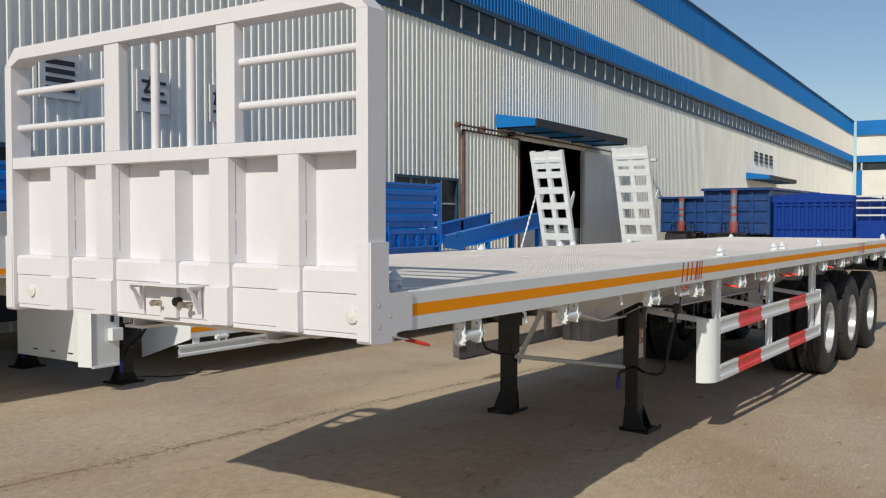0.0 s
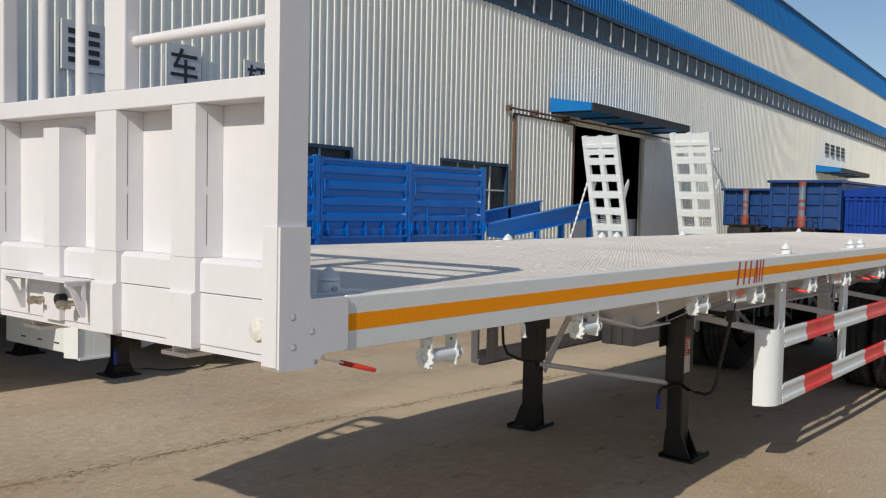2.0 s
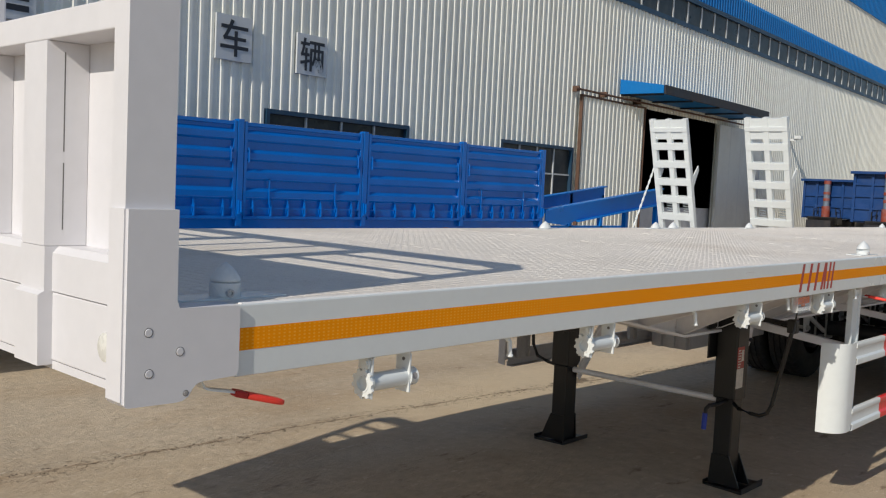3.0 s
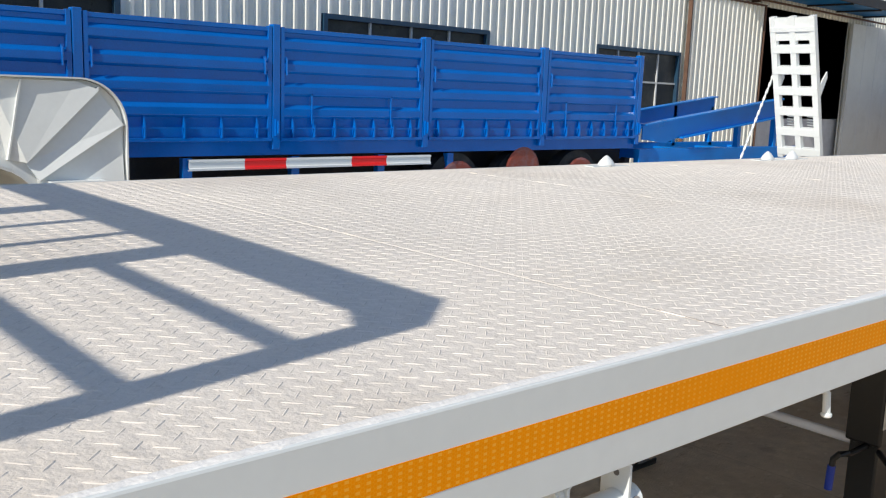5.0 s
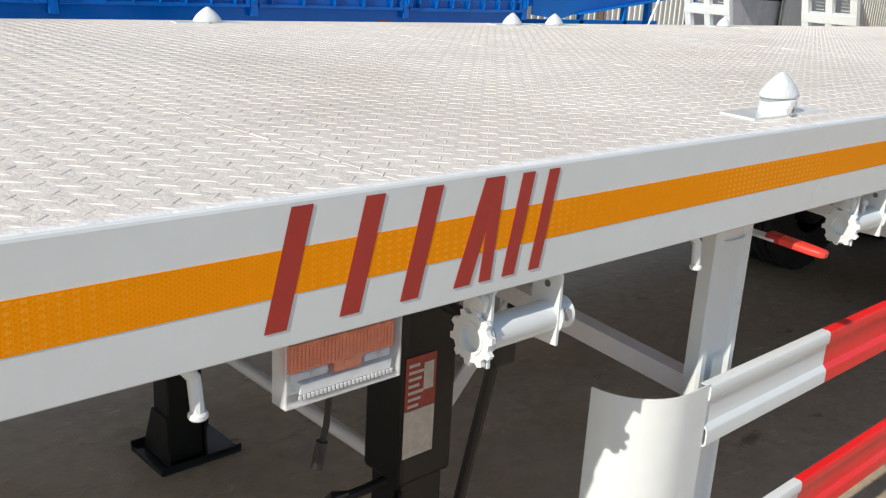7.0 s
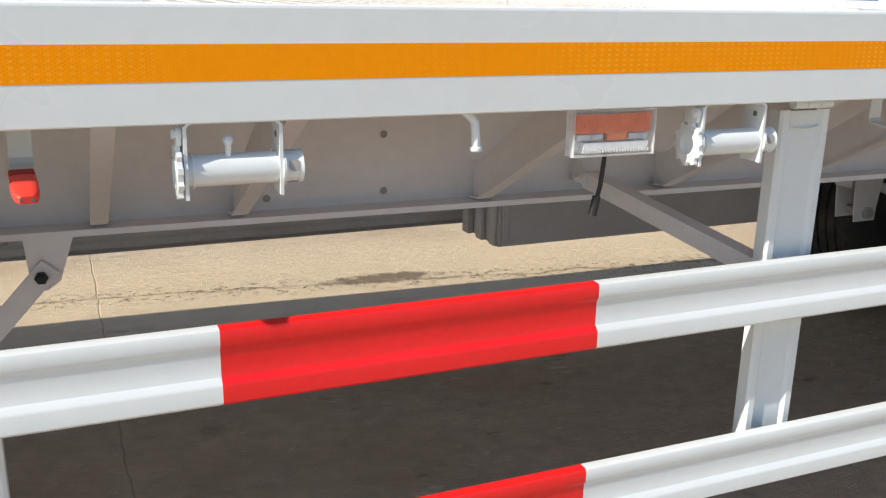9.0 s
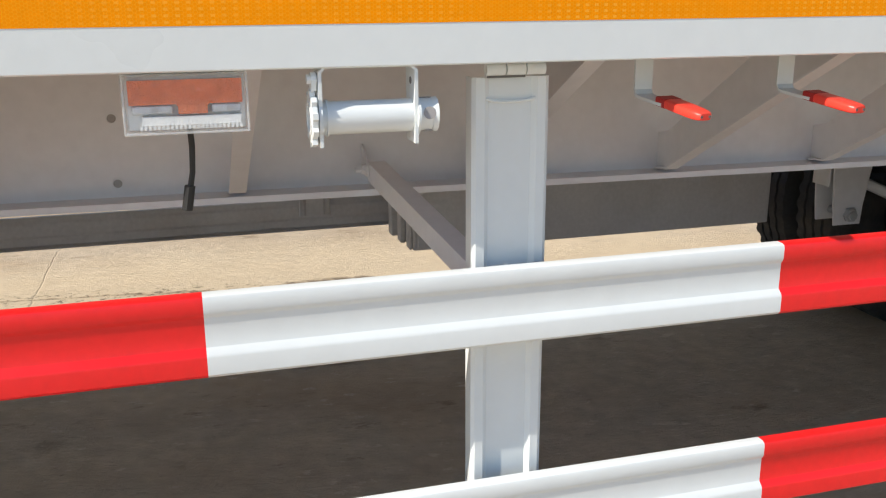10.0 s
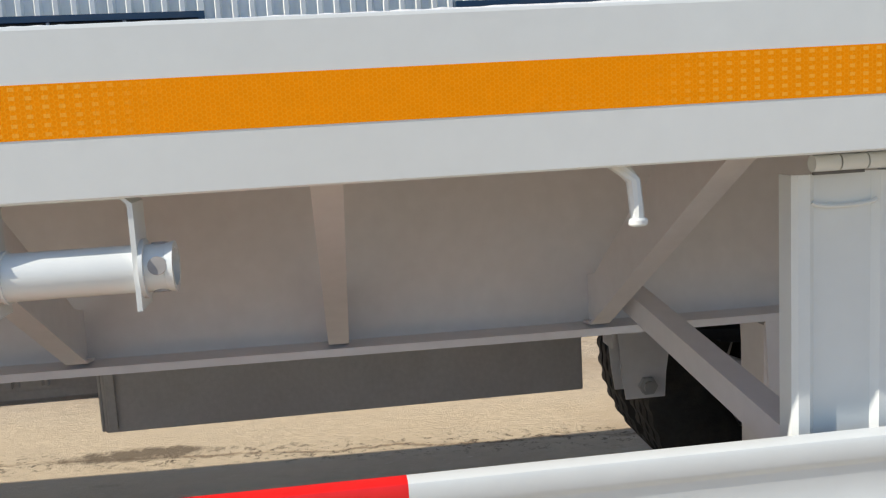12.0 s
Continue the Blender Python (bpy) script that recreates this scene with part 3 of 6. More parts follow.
def awning(u0, u1, z, reach):
    a = thing("awning", "blue sheet-metal awning over a hall door", "awning", group="door awnings", at=tuple(WALL @ Vector((u0, 0, z))))
    b = B()
    prism(b, [(-0.05, z + 0.42), (-reach, z + 0.22), (-reach, z), (-0.05, z)], "x", u0, u1)
    on_wall(part("canopy", b, TRIMBLUE, a))
    b = B()
    box(b, u0 + 0.02, u1 + 0.04, -reach - 0.05, -reach - 0.004, z - 0.03, z + 0.225, 0.006)
    on_wall(part("gutter", b, DARKSTEEL, a, "dark gutter edge"))
    for k in range(5):
        u = u0 + 0.1 + (u1 - u0 - 0.2) * k / 4
        b = B()
        box(b, u - 0.03, u + 0.03, -reach + 0.05, -0.05, z - 0.05, z - 0.004)
        on_wall(part("bracket", b, DARKSTEEL, a))


awning(14.7, 22.8, 4.66, 1.4)
awning(49.0, 58.0, 4.35, 1.5)
bm = B()
box(bm, 29.2, 29.3, -0.35, 0, 4.30, 4.40)
box(bm, 29.12, 29.38, -0.55, -0.25, 4.38, 4.52, 0.02)
tagged(on_wall(part("wall_lamp", bm, SIGNBOARD)), "small pale lamp on a bracket of the hall wall", "lamp")


def sign(u, z, w, h, text):
    s = thing("sign_board", "square white sign board with one dark character", "sign", group="signs on the hall wall", at=tuple(WALL @ Vector((u, -0.1, z))))
    b = B()
    box(b, u, u + w, -0.10, -0.06, z, z + h, 0.004)
    on_wall(part("board", b, SIGNBOARD, s))
    if text:
        c = bpy.data.curves.new("character", "FONT")
        c.body, c.size, c.extrude, c.align_x, c.offset = text, 0.86 * h, 0.004, "CENTER", 0.006
        o = new("character", c)
        bpy.context.view_layer.update()
        me = bpy.data.meshes.new_from_object(o.evaluated_get(bpy.context.evaluated_depsgraph_get()))
        bpy.data.objects.remove(o)
        me.transform(Matrix.Translation((u + w / 2, -0.106, z + 0.17 * h)) @ pose(0, 0, 0, 90))
        me.materials.clear()
        me.materials.append(SIGNBLACK)
        o = on_wall(new("character", me))
        o.parent = s
        o.matrix_parent_inverse = Matrix.Translation(-s.location)
    else:
        for k in range(4):
            b = B()
            box(b, u + 0.14 * w, u + 0.86 * w, -0.108, -0.101, z + h * (0.16 + 0.19 * k), z + h * (0.27 + 0.19 * k))
            on_wall(part("bar", b, SIGNBLACK, s))


sign(2.40, 3.72, 0.75, 0.74, "\u8f86")
sign(0.60, 3.75, 0.76, 0.76, "\u8f66")
sign(-1.38, 3.78, 0.77, 0.77, "")
sign(-3.25, 3.81, 0.77, 0.77, "")
for k in range(4):
    bm = B()
    for j in range(3):
        box(bm, 51.3 + k * 1.6, 52.3 + k * 1.6, -0.09, -0.05, 5.62 + j * 0.24, 5.78 + j * 0.24)
    tagged(on_wall(part("sign_mark", bm, SIGNBLACK)), "dark lettering mark on the far hall wall", "sign", group="far wall lettering")

# the wing that closes the yard at the far end
wing = thing("hall_wing", "cream hall wing with blue bands at the end of the yard", "building", at=tuple(WALL @ Vector((102, -0.3, 0))))
bm = B()
box(bm, 102.0, 114, -70, -0.4, 0, 7.3)
box(bm, 102.0, 114, -70, -0.4, 8.95, 11.25)
on_wall(part("wall", bm, CREAM, wing))
bm = B()
box(bm, 101.9, 114.1, -70.1, -0.4, 8.2, 8.95)
box(bm, 101.7, 114.1, -70.1, -0.4, 11.25, 12.85)
box(bm, 101.9, 102.2, -1.0, -0.4, 0, 7.3)
on_wall(part("roof_band", bm, TRIMBLUE, wing))
bm = B()
box(bm, 102.15, 114, -70, -0.4, 7.3, 8.2)
on_wall(part("window", bm, PANE, wing))
for k in range(24):
    bm = B()
    box(bm, 102.02, 102.14, -1.0 - k * 2.9, -0.85 - k * 2.9, 7.3, 8.2)
    on_wall(part("mullion", bm, SIGNBOARD, wing))


# ---- the flatbed semi-trailer ----
L, W, TOP, BOT = 12.30, 2.50, 1.50, 1.34
trailer = thing("flatbed_semi_trailer", "white flatbed container semi-trailer with amber tape and red-white side guard", "trailer", at=(0, 0, 0))

# deck plates of chequered steel
seams = [-0.12, 1.85, 3.36, 4.87, 6.38, 7.89, 9.40, 10.91, L - 0.05]
for a, b in zip(seams, seams[1:]):
    bm = B()
    box(bm, a + 0.0015, b - 0.0015, 0.0065, W - 0.0065, TOP - 0.0105, TOP - 0.001)
    part("deck_plate", bm, DECK, trailer)
bm = B()
for s in seams[1:-1]:
    for k in range(40):
        y = 0.05 + k * (W - 0.1) / 40
        if random.random() < 0.12:
            box(bm, s - 0.0018 + random.uniform(-0.001, 0.001), s + 0.0012, y, y + 0.05, TOP - 0.002, TOP + 0.0006)
tagged(part("weld_seam", bm, DECK, trailer), kind="stuff")


def chequer():
    """Raised lozenges of the deck, crosswise by turns."""
    step, ln, wd, hi = 0.0425, 0.0150, 0.0016, 0.0010
    cx, cy, turn = [], [], []
    for shift, way in ((0.0, -1.0), (0.5, 1.0)):
        xs, ys = np.arange(0.0265 + shift * step, L - 0.08, step), np.arange(0.0285 + shift * step, W - 0.03, step)
        gx, gy = np.meshgrid(xs, ys, indexing="ij")
        cx.append(gx.ravel()); cy.append(gy.ravel()); turn.append(np.full(gx.size, way))
    cx, cy, turn = np.concatenate(cx), np.concatenate(cy), np.concatenate(turn)
    rng = np.random.default_rng(4)
    cx, cy = cx + rng.uniform(-0.0007, 0.0007, cx.size), cy + rng.uniform(-0.0007, 0.0007, cx.size)
    tall = rng.uniform(0.6, 1.1, cx.size)
    turn = turn * rng.uniform(0.95, 1.05, cx.size)
    ca, sa = np.cos(math.pi / 4 * turn), np.sin(math.pi / 4 * turn)
    base = [(-ln, 0, 0), (-ln * 0.45, wd, 0), (ln * 0.45, wd, 0), (ln, 0, 0), (ln * 0.45, -wd, 0), (-ln * 0.45, -wd, 0), (-ln * 0.6, 0, hi), (ln * 0.6, 0, hi)]
    vs = np.empty((len(cx), 8, 3))
    for k, (u, v, h) in enumerate(base):
        vs[:, k, 0] = cx + u * ca - v * sa
        vs[:, k, 1] = cy + u * sa + v * ca
        vs[:, k, 2] = TOP - 0.001 + h * tall
    tris = [(0, 6, 1), (1, 6, 7), (1, 7, 2), (2, 7, 3), (3, 7, 4), (4, 7, 6), (4, 6, 5), (5, 6, 0)]
    fs = (np.arange(len(cx))[:, None, None] * 8 + np.array(tris)[None]).reshape(-1, 3)
    me = bpy.data.meshes.new("chequer_relief")
    me.from_pydata(vs.reshape(-1, 3).tolist(), [], fs.tolist())
    me.materials.append(DECK)
    ob = new("chequer_relief", me)
    ob.parent = trailer
    tagged(ob, kind="stuff")


chequer()

# side rails: rolled channels, tape along the near one
def rail_profile(y, s):
    return [(y + s * 0.075, BOT), (y + s * 0.002, BOT), (y, BOT + 0.002), (y, TOP - 0.004), (y + s * 0.001, TOP - 0.001), (y + s * 0.003, TOP), (y + s * 0.006, TOP), (y + s * 0.006, TOP - 0.012), (y + s * 0.075, TOP - 0.012), (y + s * 0.075, TOP - 0.022), (y + s * 0.012, TOP - 0.022), (y + s * 0.012, BOT + 0.011), (y + s * 0.075, BOT + 0.011)]


rails = []
for y, s in ((0, 1), (W, -1)):
    bm = B()
    prism(bm, rail_profile(y, s), "x", 0.045, L)
    r = part("side_rail", bm, WHITE, trailer)
    rails.append(r)
    bm = B()
    t0, t1 = sorted((y, y - s * 0.0006))
    box(bm, 0.047, L - 0.02, t0, t1, 1.398, 1.448)
    part("reflective_tape", bm, TAPE, r, "amber reflective tape strip")
# the ragged weld bead where deck and rail meet, thicker in places
def weld_bead(y, sway):
    rng = np.random.default_rng(9)
    b_, x, rings = B(), 0.06, []
    while x < L - 0.1:
        r = 0.0050 + 0.0013 * math.sin(x * 7.3) * math.sin(x * 2.1) + rng.uniform(-0.0006, 0.0008)
        c = Vector((x, y + sway * (0.0016 * math.sin(x * 5.0) + rng.uniform(-0.0010, 0.0010)), TOP - 0.0012 + rng.uniform(-0.0005, 0.0005)))
        rings.append([b_.verts.new(c + Vector((0, 1.5 * r * math.cos(a), 0.66 * r * math.sin(a)))) for a in [math.pi / 4 * k for k in range(8)]])
        x += rng.uniform(0.006, 0.016)
    for p, q in zip(rings, rings[1:]):
        for k in range(8):
            b_.faces.new((p[k], p[(k + 1) % 8], q[(k + 1) % 8], q[k]))
    b_.faces.new(rings[0][::-1])
    b_.faces.new(rings[-1])
    return b_


part("weld_bead", weld_bead(0.0138, 1), WELDPAINT, rails[0], "thick ragged white weld bead", smooth=True)

# painted mark: slanted red shapes
def mark(x0, width, z0, z1, y, parent):
    for a, b in ((0.075, 0.135), (0.285, 0.345), (0.475, 0.535), (0.66, 0.72), (0.755, 0.80), (0.845, 0.895), (0.955, 1.0)):
        lean = 0.055 if b < 0.6 else (0.085 if a < 0.7 else (0.01 if a < 0.8 else 0.04))
        b_ = B()
        p, q = x0 + a * width, x0 + b * width
        prism(b_, [(p - 0.01, z0), (q - 0.01, z0), (q + lean * 0.4, z1), (p + lean * 0.4, z1)], "y", y - 0.0009 - a * 0.0004, y - 0.0007)
        part("painted_mark", b_, LOGO, parent, "dark red painted bar")


mark(3.15, 0.45, 1.360, 1.492, 0.0, rails[0])
mark(9.45, 0.45, 1.360, 1.492, 0.0, rails[0])

# a faint scrape in the rail's paint
bm = B()
pipe(bm, [(2.590, -0.0002, 1.4725), (2.605, -0.0002, 1.4745), (2.632, -0.0002, 1.4752), (2.676, -0.0002, 1.4738)], 0.00038, 5)
part("scrape", bm, mat("scraped_paint", (0.52, 0.45, 0.43), 0.6, var=0.3, scale=60), rails[0], "faint brown scrape in the paint")

# an open, dark length of one deck seam beside the rail
bm = B()
pipe(bm, [(1.8535, 0.178, TOP), (1.8520, 0.130, TOP), (1.8512, 0.090, TOP), (1.8498, 0.052, TOP), (1.8490, 0.028, TOP)], 0.0007, 6)
part("open_seam", bm, GREYBORE, trailer, "dark open length of a deck seam")

# rear rail and cross members
bm = B()
prism(bm, [(L, BOT - 0.10), (L + 0.10, BOT - 0.10), (L + 0.10, TOP), (L, TOP)], "y", 0.0, W)
part("rear_rail", bm, WHITE, trailer)

# main beams: I section, shallow neck, deep behind the landing legs
def beam(y):
    bm = B()
    line = [(0.0, 1.253), (2.35, 1.253), (3.45, 1.030), (7.20, 1.006), (L - 0.1, 1.003)]
    web = [(x, z) for x, z in line] + [(L - 0.1, TOP - 0.03), (0.0, TOP - 0.03)]
    prism(bm, web, "y", y - 0.005, y + 0.005)
    w = part("main_beam", bm, UNDER, trailer)
    bm = B()
    sheet(bm, [(x, z) for x, z in line], "y", y - 0.07, y + 0.07, -0.014)
    part("bottom_flange", bm, UNDER, w)
    bm = B()
    box(bm, 0.0, L - 0.1, y - 0.07, y + 0.07, TOP - 0.03, TOP - 0.012)
    part("top_flange", bm, UNDER, w)
    return w


beams = [beam(0.775), beam(1.725)]
for x in (4.843, 5.129):
    for z in (1.049, 1.187):
        bm = B()
        rod(bm, (x, 0.7672, z), (x, 0.7697, z), 0.0125, 18, inner=0.0092)
        part("tie_ring", bm, UNDER, beams[0], smooth=True)
        bm = B()
        rod(bm, (x, 0.7688, z), (x, 0.7697, z), 0.0090, 14)
        part("tie_hole", bm, GREYBORE, beams[0])

# outriggers from the beams to the rails: web plate and sloping flange
RIBS = [0.55, 1.05, 1.55, 2.05, 2.55, 3.05] + [3.46, 3.89, 4.475, 4.77, 5.372, 5.92, 6.400, 6.845, 7.320, 7.78] + [8.2 + 0.45 * k for k in range(9)]


def outrigger(x, near):
    y0, y1 = (0.012, 0.770) if near else (W - 0.012, 1.730)
    s = 1 if near else -1
    zb = 1.27 if x < 2.3 else (1.27 - (x - 2.3) * 0.215 if x < 3.4 else max(1.035 - (x - 3.4) * 0.0065, 1.009))
    bm = B()
    dz = min(0.085, (TOP - 0.034 - zb) * 0.5)
    pts = [(y0, TOP - 0.032), (y0, BOT + 0.02), (y0 + s * 0.09, BOT + 0.012), (y1 - s * 0.05, zb + 0.004), (y1, zb), (y1, zb + dz), (y1 - s * 0.05, zb + dz + 0.012), (y0 + s * 0.14, TOP - 0.032)]
    prism(bm, pts, "x", x - 0.003, x + 0.003)
    w = part("outrigger", bm, UNDER, trailer)
    bm = B()
    line = [(y0 + s * 0.09, BOT + 0.010), (y1 - s * 0.06, zb + 0.008), (y1 - s * 0.012, zb + 0.002)]
    sheet(bm, line, "x", x - 0.018, x + 0.018, -0.005 * s)
    part("flange", bm, UNDER, w)


for x in RIBS:
    outrigger(x, True)
    outrigger(x, False)
for x in [0.55 + 0.5 * k for k in range(24)]:
    bm = B()
    prism(bm, [(x, TOP - 0.032), (x + 0.05, TOP - 0.032), (x + 0.05, TOP - 0.04), (x + 0.006, TOP - 0.04), (x + 0.006, TOP - 0.15), (x, TOP - 0.15)], "y", 0.785, 1.715)
    part("cross_member", bm, UNDER, trailer)

# twist locks
def twist_lock(x, y, drop=0.0, size=(0.90, 0.60, 0.88)):
    """drop: how far the head is sunk in its socket; size: of the head."""
    bm = B()
    prism(bm, [(x - 0.14, y - 0.034), (x + 0.15, y - 0.034), (x + 0.12, y + 0.05), (x - 0.12, y + 0.05)], "z", TOP - 0.001, TOP + 0.003)
    k = part("twist_lock", bm, WHITE, trailer)
    bm = B()
    spin(bm, [(0.0, 0.034), (0.003, 0.0355), (0.044, 0.0355), (0.046, 0.032)], (x, y, TOP + 0.005 - drop), "z", 20)
    part("collar", bm, CASTWHITE, k, smooth=True)
    bm = B()
    spin(bm, [(0.0, 0.050), (0.002, 0.055), (0.006, 0.056), (0.012, 0.053), (0.026, 0.042), (0.038, 0.029), (0.047, 0.017), (0.053, 0.007), (0.055, 0.001)], (0, 0, 0), "z", 28)
    bm.transform(Matrix.Translation((x, y, TOP + 0.052 - drop)) @ Matrix.Diagonal((*size, 1.0)))
    part("cone", bm, CASTWHITE, k, smooth=True)
    bm = B()
    rod(bm, (x - 0.010, y - 0.040, TOP + 0.021 - drop * 0.5), (x - 0.010, y - 0.030, TOP + 0.021 - drop * 0.5), 0.009, 14, inner=0.005)
    part("grease_nipple", bm, STEEL, k)


LOCKS = (0.092, 4.388, 6.0, 6.306, 7.88, 12.05)
for x in LOCKS:
    if x < 1:
        twist_lock(x, 0.12, 0.015, (0.62, 0.62, 0.80))
    else:
        twist_lock(x, 0.12, 0.021)
    twist_lock(x, 2.38, 0.050, (1.0, 0.66, 1.0))

# locking levers under the near locks
def red_grip(m, lever_arm):
    """Tapered towards the rounded tip, with a dark band at the inner end; it runs along m's -y."""
    bm = B()
    rings = []
    for y, w, h in ((-0.026, 0.0174, 0.0080), (-0.055, 0.0178, 0.0080), (-0.086, 0.0172, 0.0078), (-0.103, 0.0152, 0.0074), (-0.111, 0.0126, 0.0066), (-0.115, 0.0092, 0.0052)):
        rings.append([bm.verts.new(m @ Vector((w * math.copysign(abs(math.cos(a)) ** 0.45, math.cos(a)), y, h * math.copysign(abs(math.sin(a)) ** 0.55, math.sin(a))))) for a in [math.pi * (k + 0.5) / 10 for k in range(20)]])
    for p, q in zip(rings, rings[1:]):
        for k in range(20):
            bm.faces.new((p[k], p[(k + 1) % 20], q[(k + 1) % 20], q[k]))
    bm.faces.new(rings[0][::-1])
    bm.faces.new(rings[-1])
    bmesh.ops.recalc_face_normals(bm, faces=bm.faces)
    grip = part("grip", bm, GRIP, lever_arm, "bright red plastic grip", smooth=True)
    bm = B()
    box(bm, -0.0168, 0.0168, -0.0258, 0.003, -0.0077, 0.0077, 0.003, m)
    part("grip_band", bm, GRIPBAND, grip, "dark red band")
    for d in (-0.007, 0.007):
        bm = B()
        rod(bm, m @ Vector((d, -0.1153, 0.0)), m @ Vector((d, -0.1130, 0.0)), 0.0024, 8)
        part("dimple", bm, BORE, grip)


def lever(x, swing):
    bm = B()
    line = [(0.150, BOT + 0.02), (0.150, 1.279), (0.145, 1.272), (0.135, 1.270), (0.060, 1.266)]
    sheet(bm, line, "x", x - 0.015, x + 0.017, 0.005)
    a = part("lock_lever", bm, WHITE, trailer)
    m = Matrix.Translation((x + 0.002, 0.078, 1.268)) @ pose(0, 0, 0, 6, 0, swing)
    red_grip(m, a)


for x, swing in ((4.359, 4), (6.018, 3), (6.292, 3), (7.9, -3)):
    lever(x, swing)
bm = B()
sheet(bm, [(-0.032, 1.375), (-0.030, 1.335), (-0.022, 1.320), (-0.008, 1.313), (0.070, 1.296)], "y", 0.018, 0.046, 0.005)
a = part("lock_lever", bm, WHITE, trailer)
way = Vector((0.120, -0.021, -0.034)).normalized()
across = Vector((0, 0, 1)).cross(way).normalized()
red_grip(Matrix.Translation((0.062, 0.026, 1.2985)) @ Matrix((across, -way, across.cross(-way))).transposed().to_4x4() @ Matrix.Diagonal((0.9, 1.08, 1.0, 1.0)), a)

# strap winches under the rail
def winch(x):
    """x: ratchet end."""
    yc, zc = 0.030, 1.269
    bm = B()
    sheet(bm, [(x + 0.024, 1.231), (x + 0.024, BOT - 0.006), (x + 0.030, BOT - 0.001), (x + 0.148, BOT - 0.001), (x + 0.154, BOT - 0.006), (x + 0.154, 1.231)], "y", 0.006, 0.058, 0.005)
    w = part("strap_winch", bm, WHITE, trailer)
    bm = B()
    rod(bm, (x + 0.007, yc, zc), (x + 0.182, yc, zc), 0.0235, 24, inner=0.0188)
    rod(bm, (x + 0.1822, yc, zc), (x + 0.190, yc, zc), 0.0238, 24, r2=0.0252, inner=0.0188)
    part("drum", bm, WHITE, w, smooth=True)
    bm = B()
    teeth = []
    for k in range(10):
        a = 2 * math.pi * k / 10
        for da, r in ((0.0, 0.0335), (0.26, 0.0335), (0.34, 0.0405), (0.54, 0.0395)):
            teeth.append((yc + r * math.cos(a + da), zc + r * math.sin(a + da)))
    inner_ring = [(yc + 0.0232 * math.cos(2 * math.pi * k / 40), zc + 0.0232 * math.sin(2 * math.pi * k / 40)) for k in range(40)]
    rings = [[bm.verts.new((d, *p)) for p in line] for d in (x + 0.0085, x + 0.0160) for line in (teeth, inner_ring)]
    for i in range(40):
        j = (i + 1) % 40
        bm.faces.new((rings[0][i], rings[0][j], rings[1][j], rings[1][i]))
        bm.faces.new((rings[2][i], rings[3][i], rings[3][j], rings[2][j]))
        bm.faces.new((rings[0][i], rings[2][i], rings[2][j], rings[0][j]))
        bm.faces.new((rings[1][i], rings[1][j], rings[3][j], rings[3][i]))
    part("ratchet_wheel", bm, WHITE, w)
    # grey disc inside the drum, coloured as the shade of its bore
    bm = B()
    rod(bm, (x + 0.085, yc, zc), (x + 0.087, yc, zc), 0.0187, 16)
    part("bore", bm, GREYBORE, w)
    bm = B()
    rod(bm, (x + 0.0185, yc, zc), (x + 0.0235, yc, zc), 0.031, 18)
    part("washer", bm, WHITE, w, smooth=True)
    bm = B()
    rod(bm, (x + 0.159, yc, zc), (x + 0.163, yc, zc), 0.029, 18)
    part("washer", bm, WHITE, w, smooth=True)
    bm = B()
    rod(bm, (x + 0.0305, yc, zc), (x + 0.0335, yc, zc), 0.0262, 20)
    part("washer", bm, WHITE, w, smooth=True)
    bm = B()
    # a flat, tapered lug on a headed pivot
    lug = [(yc - 0.010 + 0.0105 * math.cos(a), 1.324 + 0.0105 * math.sin(a)) for a in [math.pi * k / 8 for k in range(9)]]
    prism(bm, lug + [(yc - 0.017, 1.309), (yc + 0.002, 1.303), (yc + 0.012, 1.309)], "x", x + 0.0105, x + 0.0175)
    rod(bm, (x + 0.0050, yc - 0.010, 1.324), (x + 0.0240, yc - 0.010, 1.324), 0.0068, 12)
    part("pawl", bm, WHITE, w)
    # lever holes: solid grey discs, the shade inside them painted in
    for d in (0.20, -1.37, 1.77):
        bm = B()
        n_ = Vector((0, -math.cos(d), math.sin(d)))
        c = Vector((x + 0.176, yc, zc)) + n_ * 0.0238
        rod(bm, c - n_ * 0.003, c + n_ * 0.0004, 0.0090, 16)
        part("lever_hole", bm, GREYBORE, w)
    # rivet hole in the bracket's cheek
    bm = B()
    rod(bm, (x + 0.1532, 0.030, 1.318), (x + 0.1546, 0.030, 1.318), 0.0052, 12)
    part("rivet_hole", bm, BORE, w)
    return w


def winch_pin(x, parent):
    bm = B()
    rod(bm, (x, 0.022, 1.286), (x, 0.021, 1.307), 0.0042, 10)
    spin(bm, [(-0.0075, 0.002), (-0.005, 0.0058), (0.0, 0.0076), (0.005, 0.0058), (0.0075, 0.002)], (x, 0.021, 1.312), "z", 14)
    part("ball_pin", bm, WHITE, parent, smooth=True)


for x in (0.440, 1.435, 2.632, 3.495, 4.552, 5.435, 6.504, 7.60, 8.55, 9.6, 10.7, 11.6):
    w = winch(x)
    if x == 4.552:
        winch_pin(4.635, w)


def rope_hook(x):
    bm = B()
    pipe(bm, [(x - 0.020, 0.030, BOT + 0.004), (x - 0.008, 0.024, BOT - 0.006), (x - 0.001, 0.020, BOT - 0.016), (x + 0.001, 0.019, BOT - 0.040), (x + 0.002, 0.018, BOT - 0.056)], 0.0075)
    spin(bm, [(0.0, 0.009), (0.002, 0.0105), (0.006, 0.0105), (0.008, 0.009)], (x + 0.002, 0.018, BOT - 0.062), "z", 12)
    part("rope_hook", bm, WHITE, trailer, smooth=True)


